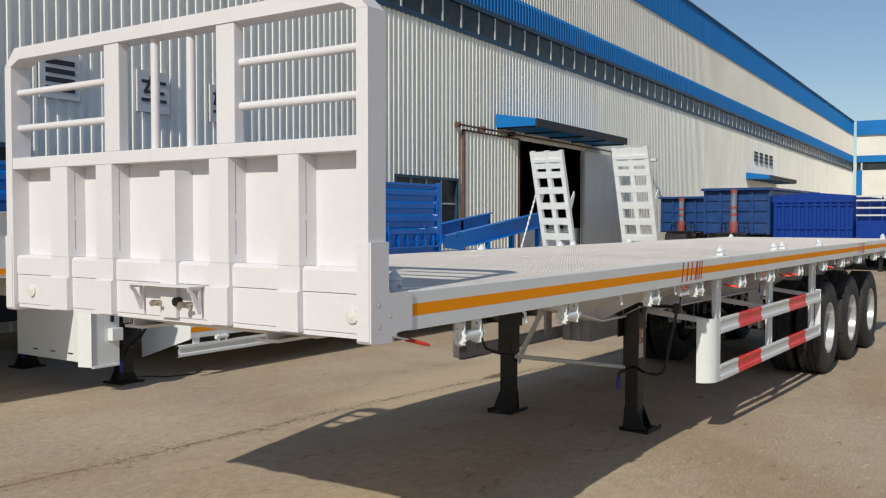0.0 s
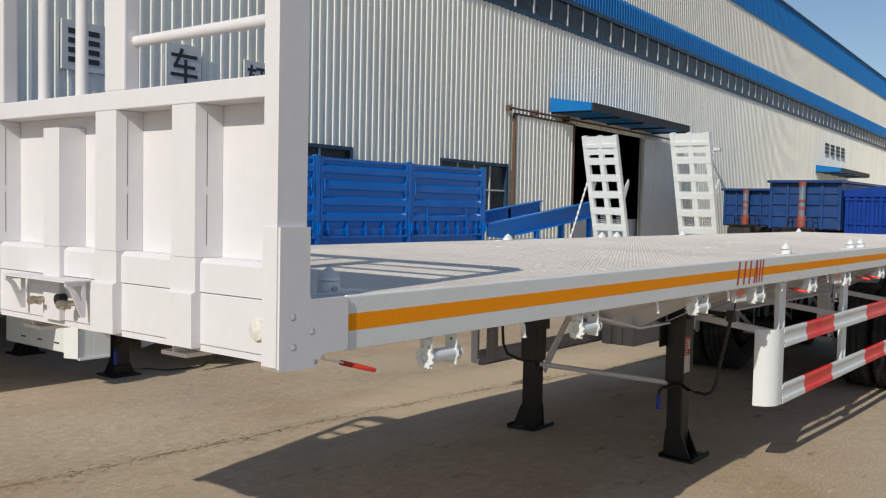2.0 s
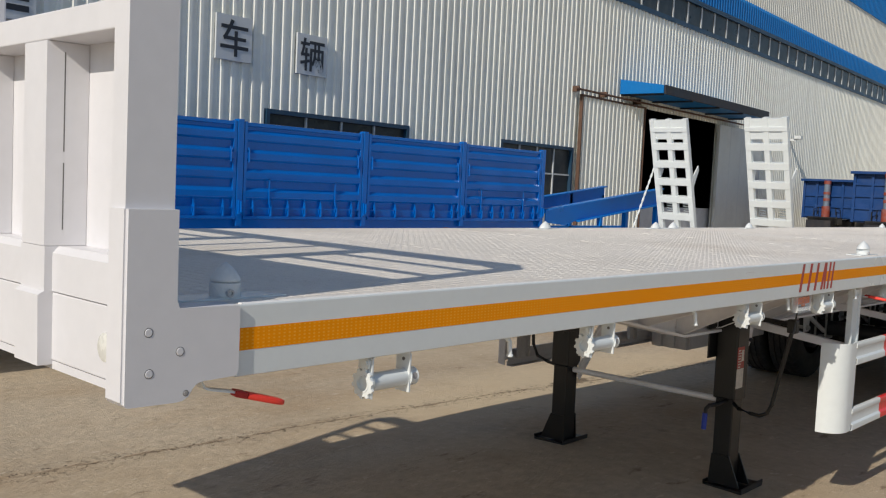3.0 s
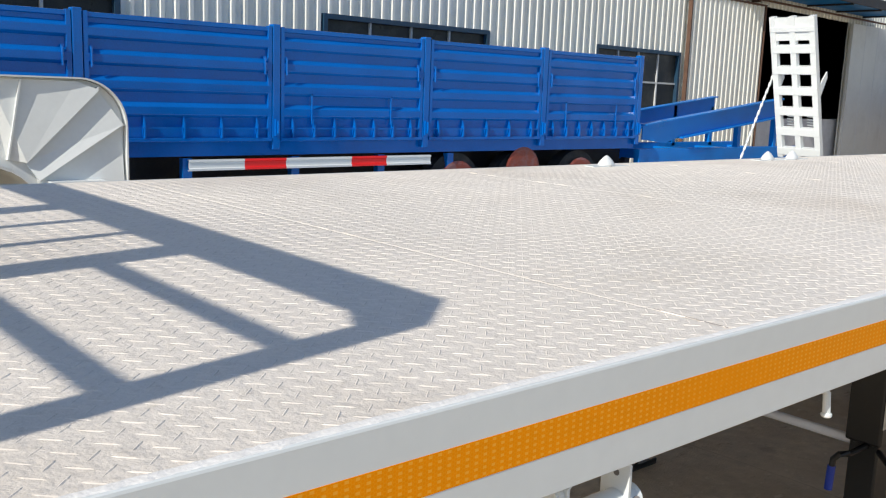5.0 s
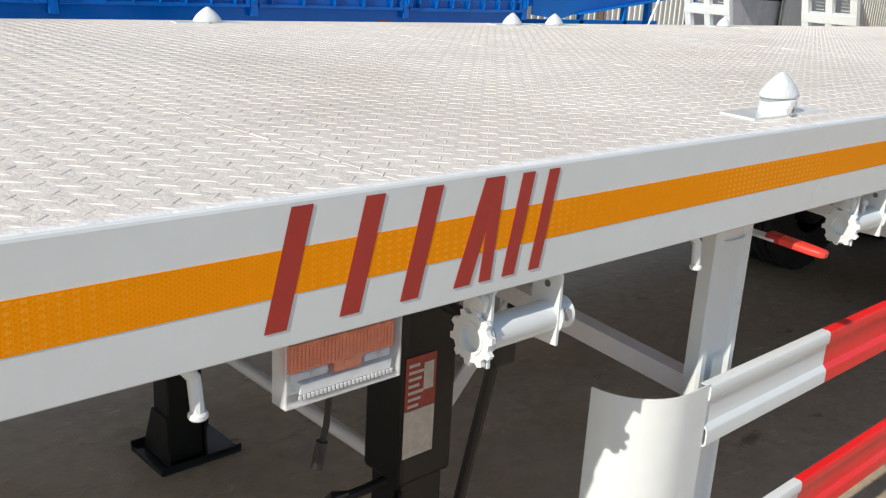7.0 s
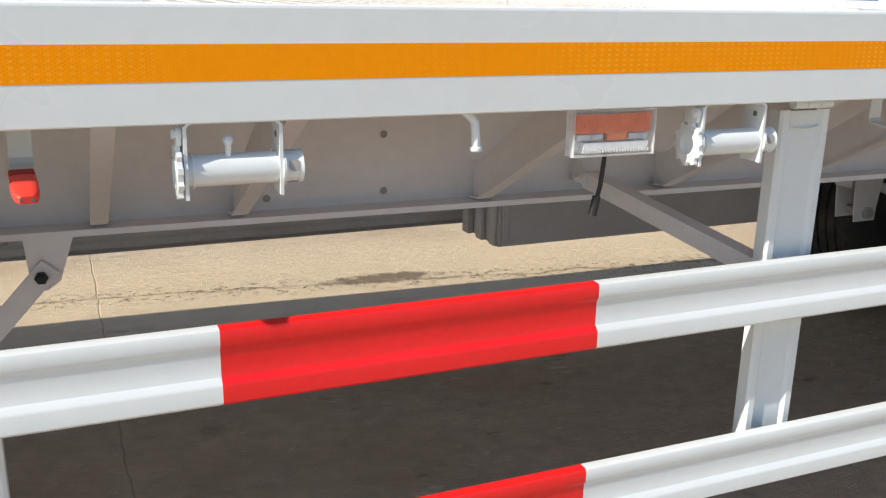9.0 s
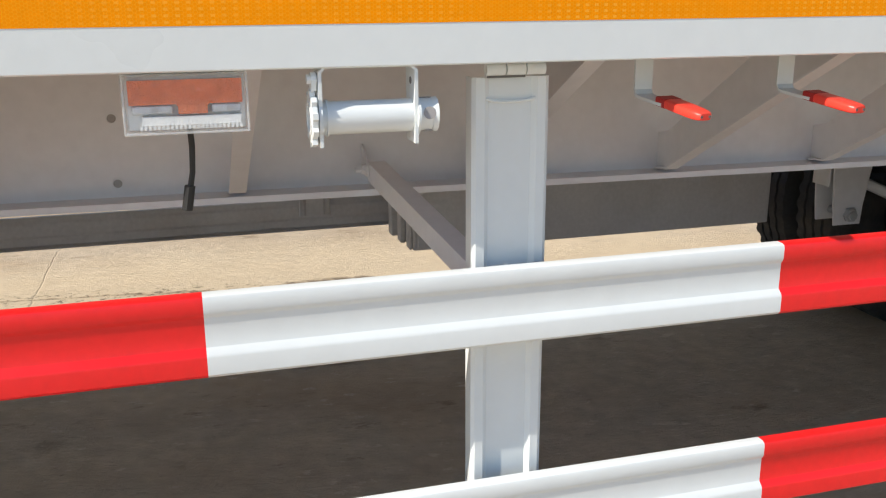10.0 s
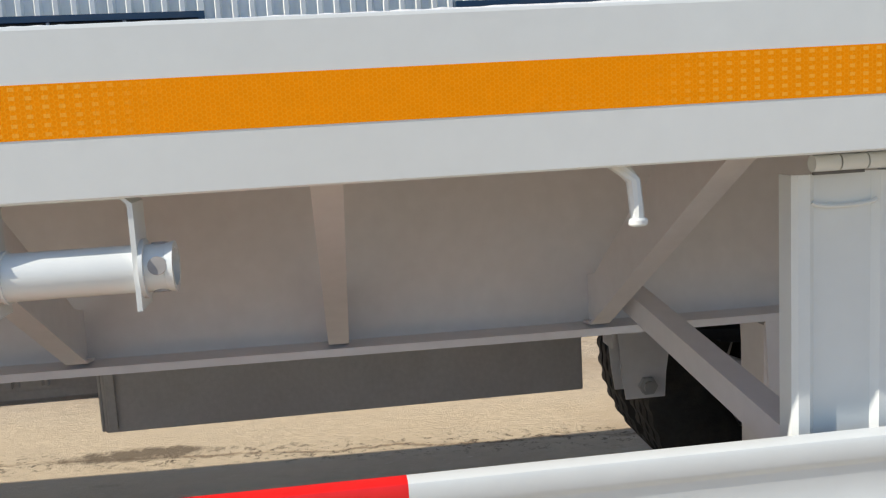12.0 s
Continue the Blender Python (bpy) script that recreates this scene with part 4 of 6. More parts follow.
for x in (1.03, 2.198, 3.106, 4.005, 5.022, 7.156, 8.2, 9.2, 10.2):
    rope_hook(x)

# side marker lamps with hanging lead
def marker_lamp(x):
    """A clear plastic case over an amber lens, a white reflector strip and two small clear lenses."""
    bm = B()
    box(bm, x + 0.004, x + 0.146, 0.040, 0.045, 1.262, BOT + 0.012, 0.001)
    lamp = part("marker_lamp", bm, WHITE, trailer, "clear and amber side marker lamp")
    bm = B()
    box(bm, x + 0.004, x + 0.158, 0.034, 0.0395, 1.262, 1.335, 0.002)
    part("base", bm, LAMPBASE, lamp, "pale plastic base")
    bm = B()
    prism(bm, [(x + 0.008, 1.329), (x + 0.008, 1.297), (x + 0.067, 1.297), (x + 0.070, 1.294), (x + 0.070, 1.284), (x + 0.108, 1.284), (x + 0.108, 1.294), (x + 0.111, 1.297), (x + 0.154, 1.297), (x + 0.154, 1.329)], "y", 0.019, 0.0338)
    amber = part("amber_lens", bm, AMBER, lamp, "orange ribbed lens")
    bm = B()
    for k in range(29):
        box(bm, x + 0.010 + k * 0.005, x + 0.0125 + k * 0.005, 0.0178, 0.0189, 1.299, 1.327)
    part("lens_rib", bm, AMBER, amber)
    bm = B()
    box(bm, x + 0.082, x + 0.097, 0.0170, 0.0188, 1.288, 1.297, 0.001)
    part("lens_window", bm, AMBER, amber)
    for a, b in ((0.011, 0.063), (0.113, 0.152)):
        bm = B()
        box(bm, x + a, x + b, 0.020, 0.0338, 1.2845, 1.2955, 0.0025)
        c = part("clear_lens", bm, FROSTED, lamp, "clear lens block")
        bm = B()
        rod(bm, (x + (a + b) / 2 + 0.004, 0.0188, 1.290), (x + (a + b) / 2 + 0.004, 0.0199, 1.290), 0.0042, 12)
        part("screw", bm, STEEL, c)
    bm = B()
    prism(bm, [(x + 0.024, 1.2815), (x + 0.152, 1.2815), (x + 0.150, 1.270), (x + 0.022, 1.270)], "y", 0.017, 0.0338)
    strip = part("reflector_strip", bm, LAMPBASE, lamp, "white reflector strip")
    bm = B()
    for k in range(24):
        box(bm, x + 0.020 + k * 0.0056, x + 0.0232 + k * 0.0056, 0.0150, 0.0168, 1.2645, 1.2695)
    part("tooth", bm, LAMPBASE, strip)
    # the clear case: a face with four thin walls under it
    bm = B()
    box(bm, x + 0.0005, x + 0.1615, 0.0105, 0.0124, 1.2585, 1.3375, 0.0008)
    case = part("lens_case", bm, CLEAR, lamp, "clear plastic case")
    case.visible_shadow = False
    for x0, x1, z0, z1 in ((0.0, 0.0028, 1.258, 1.338), (0.1592, 0.162, 1.258, 1.338), (0.0028, 0.1592, 1.258, 1.2608), (0.0028, 0.1592, 1.3352, 1.338)):
        bm = B()
        box(bm, x + x0, x + x1, 0.0126, 0.0398, z0, z1, 0.0008)
        part("case_wall", bm, CASEWALL, lamp).visible_shadow = False
    bm = B()
    pipe(bm, [(x + 0.083, 0.043, 1.262), (x + 0.084, 0.048, 1.235), (x + 0.082, 0.050, 1.20), (x + 0.077, 0.051, 1.175)], 0.0042, 8)
    rod(bm, (x + 0.077, 0.051, 1.180), (x + 0.071, 0.052, 1.146), 0.0075, 10)
    part("lead", bm, HOSE, lamp, "black cable end with plug")


for x in (3.208, 5.199, 8.9, 11.0):
    marker_lamp(x)

# side guards: pressed rails in red and white, hinged posts, curved front cap, struts
def guard(near):
    s = 1 if near else -1
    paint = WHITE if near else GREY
    Y = lambda y: y if near else W - y
    bm = B()
    arc = [(4.138, Y(0.031))] + [(4.070 + 0.125 * math.cos(a), Y(0.155 + 0.125 * math.sin(a))) for a in [math.radians(-90 - 9 * k) for k in range(11)]]
    sheet(bm, arc, "z", 0.533, 1.028, 0.003 * -s)
    g = part("side_guard", bm, paint, trailer, smooth=True)
    for z in (0.903, 0.533):
        prof = [(0.050, 0.1185), (0.0345, 0.1185), (0.0322, 0.1172), (0.0310, 0.1145), (0.031, 0.0970), (0.0322, 0.0935), (0.0352, 0.0900), (0.0365, 0.0865), (0.0365, 0.042), (0.0352, 0.039), (0.0270, 0.0315), (0.0262, 0.028), (0.026, 0.0025), (0.0285, 0.0), (0.075, 0.0)]
        z -= 0.0 if near else 0.045
        for a, b, m, lab in ((4.138, 4.611, WHITE, ""), (4.611, 5.280, RED, "red painted length"), (5.280, 6.235, WHITE, ""), (6.235, 6.907, RED, "red painted length"), (6.907, 7.570, WHITE, "")):
            bm = B()
            sheet(bm, [(Y(p), z + q) for p, q in prof], "x", a, b, 0.003 * -s)
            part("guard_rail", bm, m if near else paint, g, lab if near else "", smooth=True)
    for x, xb in ((4.170, 4.160), (5.696, 5.664), (7.358, 7.374)):
        bm = B()
        prof = [(0.0, 0.110), (0.0, 0.082), (0.006, 0.077), (0.020, 0.077), (0.028, 0.084), (0.097, 0.084), (0.105, 0.077), (0.119, 0.077), (0.125, 0.082), (0.125, 0.110)]
        sheet(bm, [(x + p, Y(q)) for p, q in prof], "z", 0.55, 1.3135, 0.003 * s)
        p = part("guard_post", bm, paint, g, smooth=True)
        bm = B()
        y0, y1 = sorted((Y(0.0772), Y(0.083)))
        pipe(bm, [(x + 0.0625 + 0.040 * math.cos(a), (y0 + y1) / 2, 1.287 - 0.011 * math.sin(a) ** 0.45) for a in [math.pi * (k + 0.6) / 9.2 for k in range(9)]], 0.0026, 6)
        part("pressed_lip", bm, paint, p)
        for k in range(3):
            bm = B()
            rod(bm, (x + 0.018 + k * 0.032, Y(0.070), 1.326), (x + 0.048 + k * 0.032, Y(0.070), 1.326), 0.0095, 12)
            part("hinge_knuckle", bm, paint, p, smooth=True)
        # dark strip that paints in the shade under the knuckles
        bm = B()
        y0, y1 = sorted((Y(0.0755), Y(0.0800)))
        box(bm, x + 0.024, x + 0.084, y0, y1, 1.3125, 1.3168)
        part("hinge_shade", bm, BORE, p, "dark strip painted as the shade under the hinge")
        bm = B()
        y0, y1 = sorted((Y(0.060), Y(0.12)))
        box(bm, x + 0.005, x + 0.12, y0, y1, 1.3365, 1.3415)
        part("hinge_plate", bm, paint, p)
        # angle strut back to the beam
        bm = B()
        a, b = Vector((xb + 0.012, Y(0.715), 1.074)), Vector((x + 0.034, Y(0.115), 1.000))
        bar(bm, a, b, 0.040, 0.004)
        bar(bm, a + Vector((-0.018, 0, -0.020)), b + Vector((-0.018, 0, -0.020)), 0.004, 0.040)
        part("strut", bm, UNDER, g)
        bm = B()
        prism(bm, [(Y(0.700), 1.044), (Y(0.768), 1.044), (Y(0.768), 1.108), (Y(0.735), 1.100), (Y(0.700), 1.070)], "x", xb - 0.0115, xb - 0.0080)
        part("strut_plate", bm, UNDER, g)
        bm = B()
        rod(bm, (xb - 0.036, Y(0.715), 1.060), (xb - 0.0082, Y(0.715), 1.060), 0.0062, 10)
        rod(bm, (xb - 0.022, Y(0.715), 1.060), (xb - 0.0150, Y(0.715), 1.060), 0.0110, 6)
        rod(bm, (xb - 0.0148, Y(0.715), 1.060), (xb - 0.0118, Y(0.715), 1.060), 0.0135, 14)
        part("strut_bolt", bm, UNDER, g)
    # end strip that ties the rails, and a flat bar up to the deck
    bm = B()
    y0, y1 = sorted((Y(0.027), Y(0.088)))
    box(bm, 7.571, 7.577, y0, y1, 0.535 if near else 0.49, 1.030 if near else 0.985)
    part("end_strip", bm, paint, g)
    bm = B()
    box(bm, 7.535, 7.566, *sorted((Y(0.082), Y(0.088))), 1.033, 1.324)
    part("end_bar", bm, paint, g)
    return g


guard(True)
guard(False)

# landing legs
def landing_leg(near):
    s = 1 if near else -1
    Y = lambda y: y if near else W - y
    YY = lambda a, b: sorted((Y(a), Y(b)))
    bm = B()
    box(bm, 3.885, 4.038, *YY(0.600, 0.735), 0.62, 1.32, 0.010)
    leg = part("landing_leg", bm, BLACK, trailer, "black square steel landing leg")
    bm = B()
    box(bm, 3.900, 4.024, *YY(0.612, 0.722), 0.12, 0.63, 0.008)
    part("inner_tube", bm, BLACK, leg)
    bm = B()
    for k in (0, 1):
        x = 3.893 if k == 0 else 4.0245
        prism(bm, [(Y(0.540), 0.117), (Y(0.735), 0.117), (Y(0.722), 0.29), (Y(0.613), 0.29)], "x", x, x + 0.007)
    box(bm, 3.86, 4.15, *YY(0.510, 0.750), 0.095, 0.113, 0.004)
    for k in (0, 1):
        y = 0.510 if k == 0 else 0.743
        box(bm, 3.86, 4.15, *YY(y, y + 0.007), 0.1132, 0.132)
    part("foot", bm, BLACK, leg)
    bm = B()
    box(bm, 3.80, 4.062, *YY(0.7352, 0.745), 0.86, 1.33, 0.003)
    part("mounting_plate", bm, BLACK, leg)
    bm = B()
    spin(bm, [(0, 0.055), (0.012, 0.055), (0.022, 0.045)] if not near else [(-0.022, 0.045), (-0.012, 0.055), (0, 0.055)], (3.955, Y(0.600), 1.10), "y", 20)
    part("gear_case", bm, BLACK, leg, smooth=True)
    for x, z in ((4.014, 1.168), (4.026, 1.141), (4.024, 1.085), (3.978, 1.082), (3.915, 1.168), (3.903, 1.141), (3.905, 1.085)):
        bm = B()
        rod(bm, (x, Y(0.5998), z), (x, Y(0.5960), z), 0.0095, 12)
        rod(bm, (x, Y(0.5960), z), (x, Y(0.5915), z), 0.0065, 6)
        part("bolt", bm, DARKSTEEL, leg)
    return leg


legs = [landing_leg(True), landing_leg(False)]
for a, b, m, h in ((0.934, 0.809, LABELRED, "dull red instruction label"), (0.807, 0.693, LABELWHITE, "worn pale instruction label")):
    bm = B()
    box(bm, 3.888, 3.974, 0.5975, 0.5995, b, a)
    lab = part("label", bm, m, legs[0], h)
bm = B()
for k in range(7):
    box(bm, 3.895, 3.925 + 0.006 * (k % 3), 0.5962, 0.5972, 0.815 + k * 0.016, 0.822 + k * 0.016)
part("label_text", bm, LABELWHITE, legs[0])
bm = B()
box(bm, 3.938, 3.966, 0.5962, 0.5972, 0.85, 0.915)
part("label_panel", bm, LABELWHITE, legs[0])
# crank, hoses, cross shaft and braces
bm = B()
pipe(bm, [(3.80, 0.262, 1.085), (3.80, 0.285, 0.97), (3.80, 0.322, 0.786), (3.80, 0.343, 0.67), (3.80, 0.368, 0.612), (3.80, 0.41, 0.590), (3.80, 0.46, 0.592), (3.82, 0.541, 0.60), (3.88, 0.60, 0.61)], 0.0115)
part("crank", bm, BLACK, trailer, "black bent crank handle", smooth=True)
bm = B()
pipe(bm, [(3.888, 0.655, 0.615), (3.83, 0.665, 0.605), (3.80, 0.672, 0.600), (3.775, 0.695, 0.597), (3.765, 0.712, 0.575), (3.765, 0.715, 0.535)], 0.012)
part("crank_grip", bm, BLACK, trailer, smooth=True)
bm = B()
rod(bm, (3.765, 0.715, 0.548), (3.763, 0.718, 0.455), 0.015, 12)
part("crank_cap", bm, BLUECAP, trailer, "blue plastic cap")
bm = B()
pipe(bm, [(3.94, 1.89, 0.612), (3.96, 1.98, 0.618), (3.96, 2.07, 0.645), (3.96, 2.11, 0.72), (3.96, 2.12, 0.85), (3.96, 2.12, 1.20)], 0.012)
part("hose", bm, HOSE, trailer, smooth=True)
bm = B()
box(bm, 3.775, 3.825, 0.232, 0.285, 1.075, 1.150, 0.008)
rod(bm, (3.80, 0.285, 1.122), (3.88, 0.600, 1.122), 0.014, 12)
part("gear_head", bm, BLACK, trailer, "black crank head on a shaft")
bm = B()
rod(bm, (3.96, 0.735, 0.60), (3.96, 1.765, 0.60), 0.019, 12)
part("cross_shaft", bm, UNDER, trailer, smooth=True)
bm = B()
bar(bm, (3.94, 1.70, 0.63), (3.70, 1.36, 1.05), 0.03, 0.03)
part("brace", bm, UNDER, trailer)
bm = B()
bar(bm, (4.005, 0.742, 0.538), (4.372, 0.742, 0.940), 0.008, 0.046, 0.002)
part("brace", bm, UNDER, trailer)
bm = B()
bar(bm, (4.005, 1.758, 0.538), (4.372, 1.758, 0.940), 0.008, 0.046, 0.002)
part("brace", bm, UNDER, trailer)
for y in (0.775, 1.725):
    bm = B()
    s_ = 1 if y < 1 else -1
    prism(bm, [(4.322, 1.010), (4.425, 1.010), (4.390, 0.905), (4.362, 0.885), (4.340, 0.890), (4.330, 0.910)], "y", y - s_ * 0.028, y - s_ * 0.020)
    part("brace_plate", bm, UNDER, trailer)
    bm = B()
    rod(bm, (4.352, y - s_ * 0.052, 0.918), (4.352, y - s_ * 0.0285, 0.918), 0.008, 8)
    rod(bm, (4.352, y - s_ * 0.046, 0.918), (4.352, y - s_ * 0.038, 0.918), 0.014, 6)
    part("brace_bolt", bm, DARKSTEEL, trailer, "dark bolt")

# kingpin coupler plate under the neck
bm = B()
prism(bm, [(0.0, 1.287), (0.28, 1.228), (1.5, 1.228), (1.5, 1.238), (0.28, 1.238), (0.0, 1.297)], "y", 0.72, 1.78)
part("coupler_plate", bm, UNDER, trailer)

# tool box on the far side
bm = B()
box(bm, 6.085, 7.655, 2.05, 2.40, 0.468, 0.98, 0.008)
tool_box = part("tool_box", bm, GREY, trailer, "grey ribbed tool box under the deck")
for y, x in ((2.09, 6.072), (2.20, 6.062), (2.32, 6.052)):
    bm = B()
    box(bm, x, 6.084, y - 0.030, y + 0.030, 0.47, 0.97, 0.006)
    part("rib", bm, GREY, tool_box)
bm = B()
box(bm, 6.10, 6.13, 2.038, 2.049, 0.48, 0.97, 0.003)
part("lid_edge", bm, GREY, tool_box)

# wheels, axles, springs
def tyre_mesh():
    bm = B()
    R = 0.535
    prof = [(-0.13, 0.285), (-0.145, 0.33), (-0.150, 0.40), (-0.145, 0.46), (-0.130, 0.505), (-0.122, 0.522), (-0.112, R), (-0.066, R), (-0.063, R - 0.014), (-0.053, R - 0.014), (-0.050, R), (-0.008, R), (-0.005, R - 0.014), (0.005, R - 0.014), (0.008, R), (0.050, R), (0.053, R - 0.014), (0.063, R - 0.014), (0.066, R), (0.112, R), (0.122, 0.522), (0.130, 0.505), (0.145, 0.46), (0.150, 0.40), (0.145, 0.33), (0.13, 0.285)]
    spin(bm, prof, (0, 0, 0), "y", 192, caps=False)
    # shoulder blocks of the tread
    for v in bm.verts:
        r = math.hypot(v.co.x, v.co.z)
        if r > 0.51:
            k = round(math.atan2(v.co.z, v.co.x) / (2 * math.pi) * 192) + (1 if v.co.y > 0 else 0)
            if k % 4 >= 2:
                v.co.x *= 1 - (0.007 if abs(v.co.y) > 0.07 else 0.004) / r
                v.co.z *= 1 - (0.007 if abs(v.co.y) > 0.07 else 0.004) / r
                if abs(v.co.y) > 0.10:
                    v.co.y *= 0.96
    return bm


def wheel_pair(x, near):
    s = -1 if near else 1
    y_out = 0.225 if near else W - 0.225
    w_ = None
    for y in (y_out, y_out - s * 0.32):
        bm = tyre_mesh()
        bmesh.ops.translate(bm, verts=bm.verts, vec=(x, y, 0.535))
        t = part("wheel", bm, RUBBER, trailer, "black truck tyre on a silver steel rim", smooth=True)
        w_ = w_ or t
        bm = B()
        prof = [(-0.13, 0.30), (-0.135, 0.292), (-0.13, 0.27), (-0.05, 0.262), (0.02, 0.245), (0.045, 0.19), (0.05, 0.12), (0.046, 0.004)]
        spin(bm, [(-s * p, q) for p, q in prof], (x, y, 0.535), "y", 40, caps=False)
        part("rim", bm, STEEL, t, "silver steel rim", smooth=True)
    bm = B()
    a, b = sorted((y_out + s * 0.02, y_out - s * 0.06))
    rod(bm, (x, a, 0.535), (x, b, 0.535), 0.10, 20)
    for k in range(10):
        an = 2 * math.pi * k / 10
        rod(bm, (x + 0.165 * math.cos(an), y_out + s * -0.05, 0.535 + 0.165 * math.sin(an)), (x + 0.165 * math.cos(an), y_out + s * 0.0, 0.535 + 0.165 * math.sin(an)), 0.014, 6)
    part("hub", bm, STEEL, w_)


AXLES = (8.34, 9.65, 10.96)
for x in AXLES:
    for near in (True, False):
        wheel_pair(x, near)
    bm = B()
    rod(bm, (x, 0.45, 0.535), (x, W - 0.45, 0.535), 0.075, 16)
    part("axle", bm, DARKSTEEL, trailer, smooth=True)
    for a, b in ((0.52, 0.715), (W - 0.715, W - 0.52)):
        bm = B()
        spin(bm, [(a, 0.20), (a + 0.02, 0.225), (b - 0.02, 0.225), (b, 0.20)], (x, 0, 0.535), "y", 32)
        part("brake_drum", bm, DARKSTEEL, trailer, "dark steel brake drum", smooth=True)
for y in (0.775, 1.725):
    for x in (7.745, 8.995, 10.305, 11.64):
        bm = B()
        for d in (-0.055, 0.05):
            prism(bm, [(x - 0.10, 0.990), (x + 0.15, 0.990), (x + 0.085, 0.78), (x + 0.060, 0.62), (x + 0.055, 0.545), (x - 0.065, 0.545), (x - 0.075, 0.62), (x - 0.09, 0.80)], "y", y + d, y + d + 0.007)
        box(bm, x - 0.10, x - 0.093, y - 0.0475, y + 0.0495, 0.70, 0.979)
        part("spring_hanger", bm, UNDER, trailer)
        bm = B()
        rod(bm, (x + 0.03, y - 0.0562, 0.90), (x + 0.03, y - 0.0551, 0.90), 0.022, 16)
        part("hanger_hole", bm, BORE, trailer)
        for z in (0.585,):
            bm = B()
            rod(bm, (x, y - 0.085, z), (x, y + 0.085, z), 0.017, 10)
            rod(bm, (x, y - 0.074, z), (x, y - 0.0565, z), 0.028, 6)
            part("hanger_bolt", bm, STEEL, trailer)
    for x in AXLES:
        bm = B()
        for k in range(6):
            half = 0.60 - 0.08 * k
            line = [(x - half, 0.735 - 0.014 * k), (x, 0.700 - 0.016 * k), (x + half, 0.735 - 0.014 * k)]
            sheet(bm, line, "y", y - 0.042, y + 0.042, 0.012)
        part("leaf_spring", bm, DARKSTEEL, trailer)
        bm = B()
        for d in (-0.09, 0.06):
            box(bm, x + d, x + d + 0.022, y - 0.058, y - 0.044, 0.43, 0.80)
            box(bm, x + d, x + d + 0.022, y + 0.044, y + 0.058, 0.43, 0.80)
        box(bm, x - 0.10, x + 0.10, y - 0.06, y + 0.06, 0.425, 0.445)
        part("u_bolt", bm, STEEL, trailer)
        bm = B()
        rod(bm, (x - 0.58, y - 0.02, 0.73), (x - 0.04, y - 0.02, 0.50), 0.022, 12)
        part("torque_rod", bm, UNDER, trailer, smooth=True)

# headboard
XF, XB = -0.220, -0.112
XR = XF + 0.002   # front of the ribs and bars between the posts
XP = XF + 0.094   # face of the pressed sheet
for y0, y1 in ((0.0, 0.062), (W - 0.062, W)):
    bm = B()
    box(bm, XF, XB, y0 + (0.004 if y0 == 0 else 0), y1 - (0 if y0 == 0 else 0.004), 1.705, 2.600)
    p = part("corner_post", bm, SUNLITWHITE, trailer)
    bm = B()
    pts = [(XF - 0.006, 1.322), (XF + 0.006, 1.310), (-0.105, 1.307), (-0.089, 1.309), (-0.077, 1.316), (-0.068, 1.330), (-0.058, 1.340), (-0.044, 1.344), (0.036, 1.346), (0.043, 1.350), (0.046, 1.358), (0.046, TOP - 0.006), (0.042, TOP), (XB + 0.010, TOP + 0.003), (XB + 0.004, TOP + 0.02), (XB + 0.003, 1.705), (XF - 0.006, 1.705)]
    prism(bm, pts, "y", y0 - 0.009 if y0 == 0 else y0, y1 if y0 == 0 else y1 + 0.009)
    bmesh.ops.bevel(bm, geom=[e for e in bm.edges if abs(e.verts[0].co.x - e.verts[1].co.x) < 1e-5 and abs(e.verts[0].co.y - e.verts[1].co.y) < 1e-5 and e.verts[0].co.x < XF], offset=0.006, segments=3, affect="EDGES")
    part("post_bracket", bm, SUNLITWHITE, p)
    for x, z, r in ((-0.171, 1.458, 0.0088), (-0.099, 1.413, 0.0088), (-0.168, 1.374, 0.0088), (-0.083, 1.324, 0.0055)):
        yb, d = (-0.009, -1) if y0 == 0 else (W + 0.009, 1)
        # dark ring that paints in the shade of the groove round the pin
        bm = B()
        rod(bm, (x, yb, z), (x, yb + d * 0.0004, z), r + 0.0012, 20, inner=r)
        part("pin_groove_shade", bm, BORE, p)
        bm = B()
        rod(bm, (x, yb + d * 0.0001, z), (x, yb + d * 0.0012, z), r, 20, r2=r * 0.82)
        part("pin", bm, SUNLITWHITE if r > 0.006 else GREYBORE, p, "flush white pin", smooth=True)
# top bar with cut corners
bm = B()
def top_line(z_off, inset):
    return [(0.004 + inset, 2.601), (0.10 + inset * 0.6, 2.695 - z_off), (W - 0.10 - inset * 0.6, 2.695 - z_off), (W - 0.004 - inset, 2.601)]
o, i_ = top_line(0, 0), top_line(0.062, 0.058)
for k in range(3):
    prism(bm, [o[k], o[k + 1], i_[k + 1], i_[k]], "x", XF, XB)
part("top_bar", bm, SUNLITWHITE, trailer)
bm = B()
box(bm, XR, XB, 0.0625, W - 0.0625, 2.058, 2.118, 0.003)
part("sill_bar", bm, SUNLITWHITE, trailer)
for y in (0.80, 1.59):
    bm = B()
    box(bm, XR + 0.004, XR + 0.062, y - 0.057, y + 0.057, 2.118, 2.640, 0.006)
    part("upright", bm, SUNLITWHITE, trailer)
for y in (1.07, 1.32):
    bm = B()
    rod(bm, (XR + 0.05, y, 2.118), (XR + 0.05, y, 2.636), 0.021, 16)
    part("upright_tube", bm, SUNLITWHITE, trailer, smooth=True)
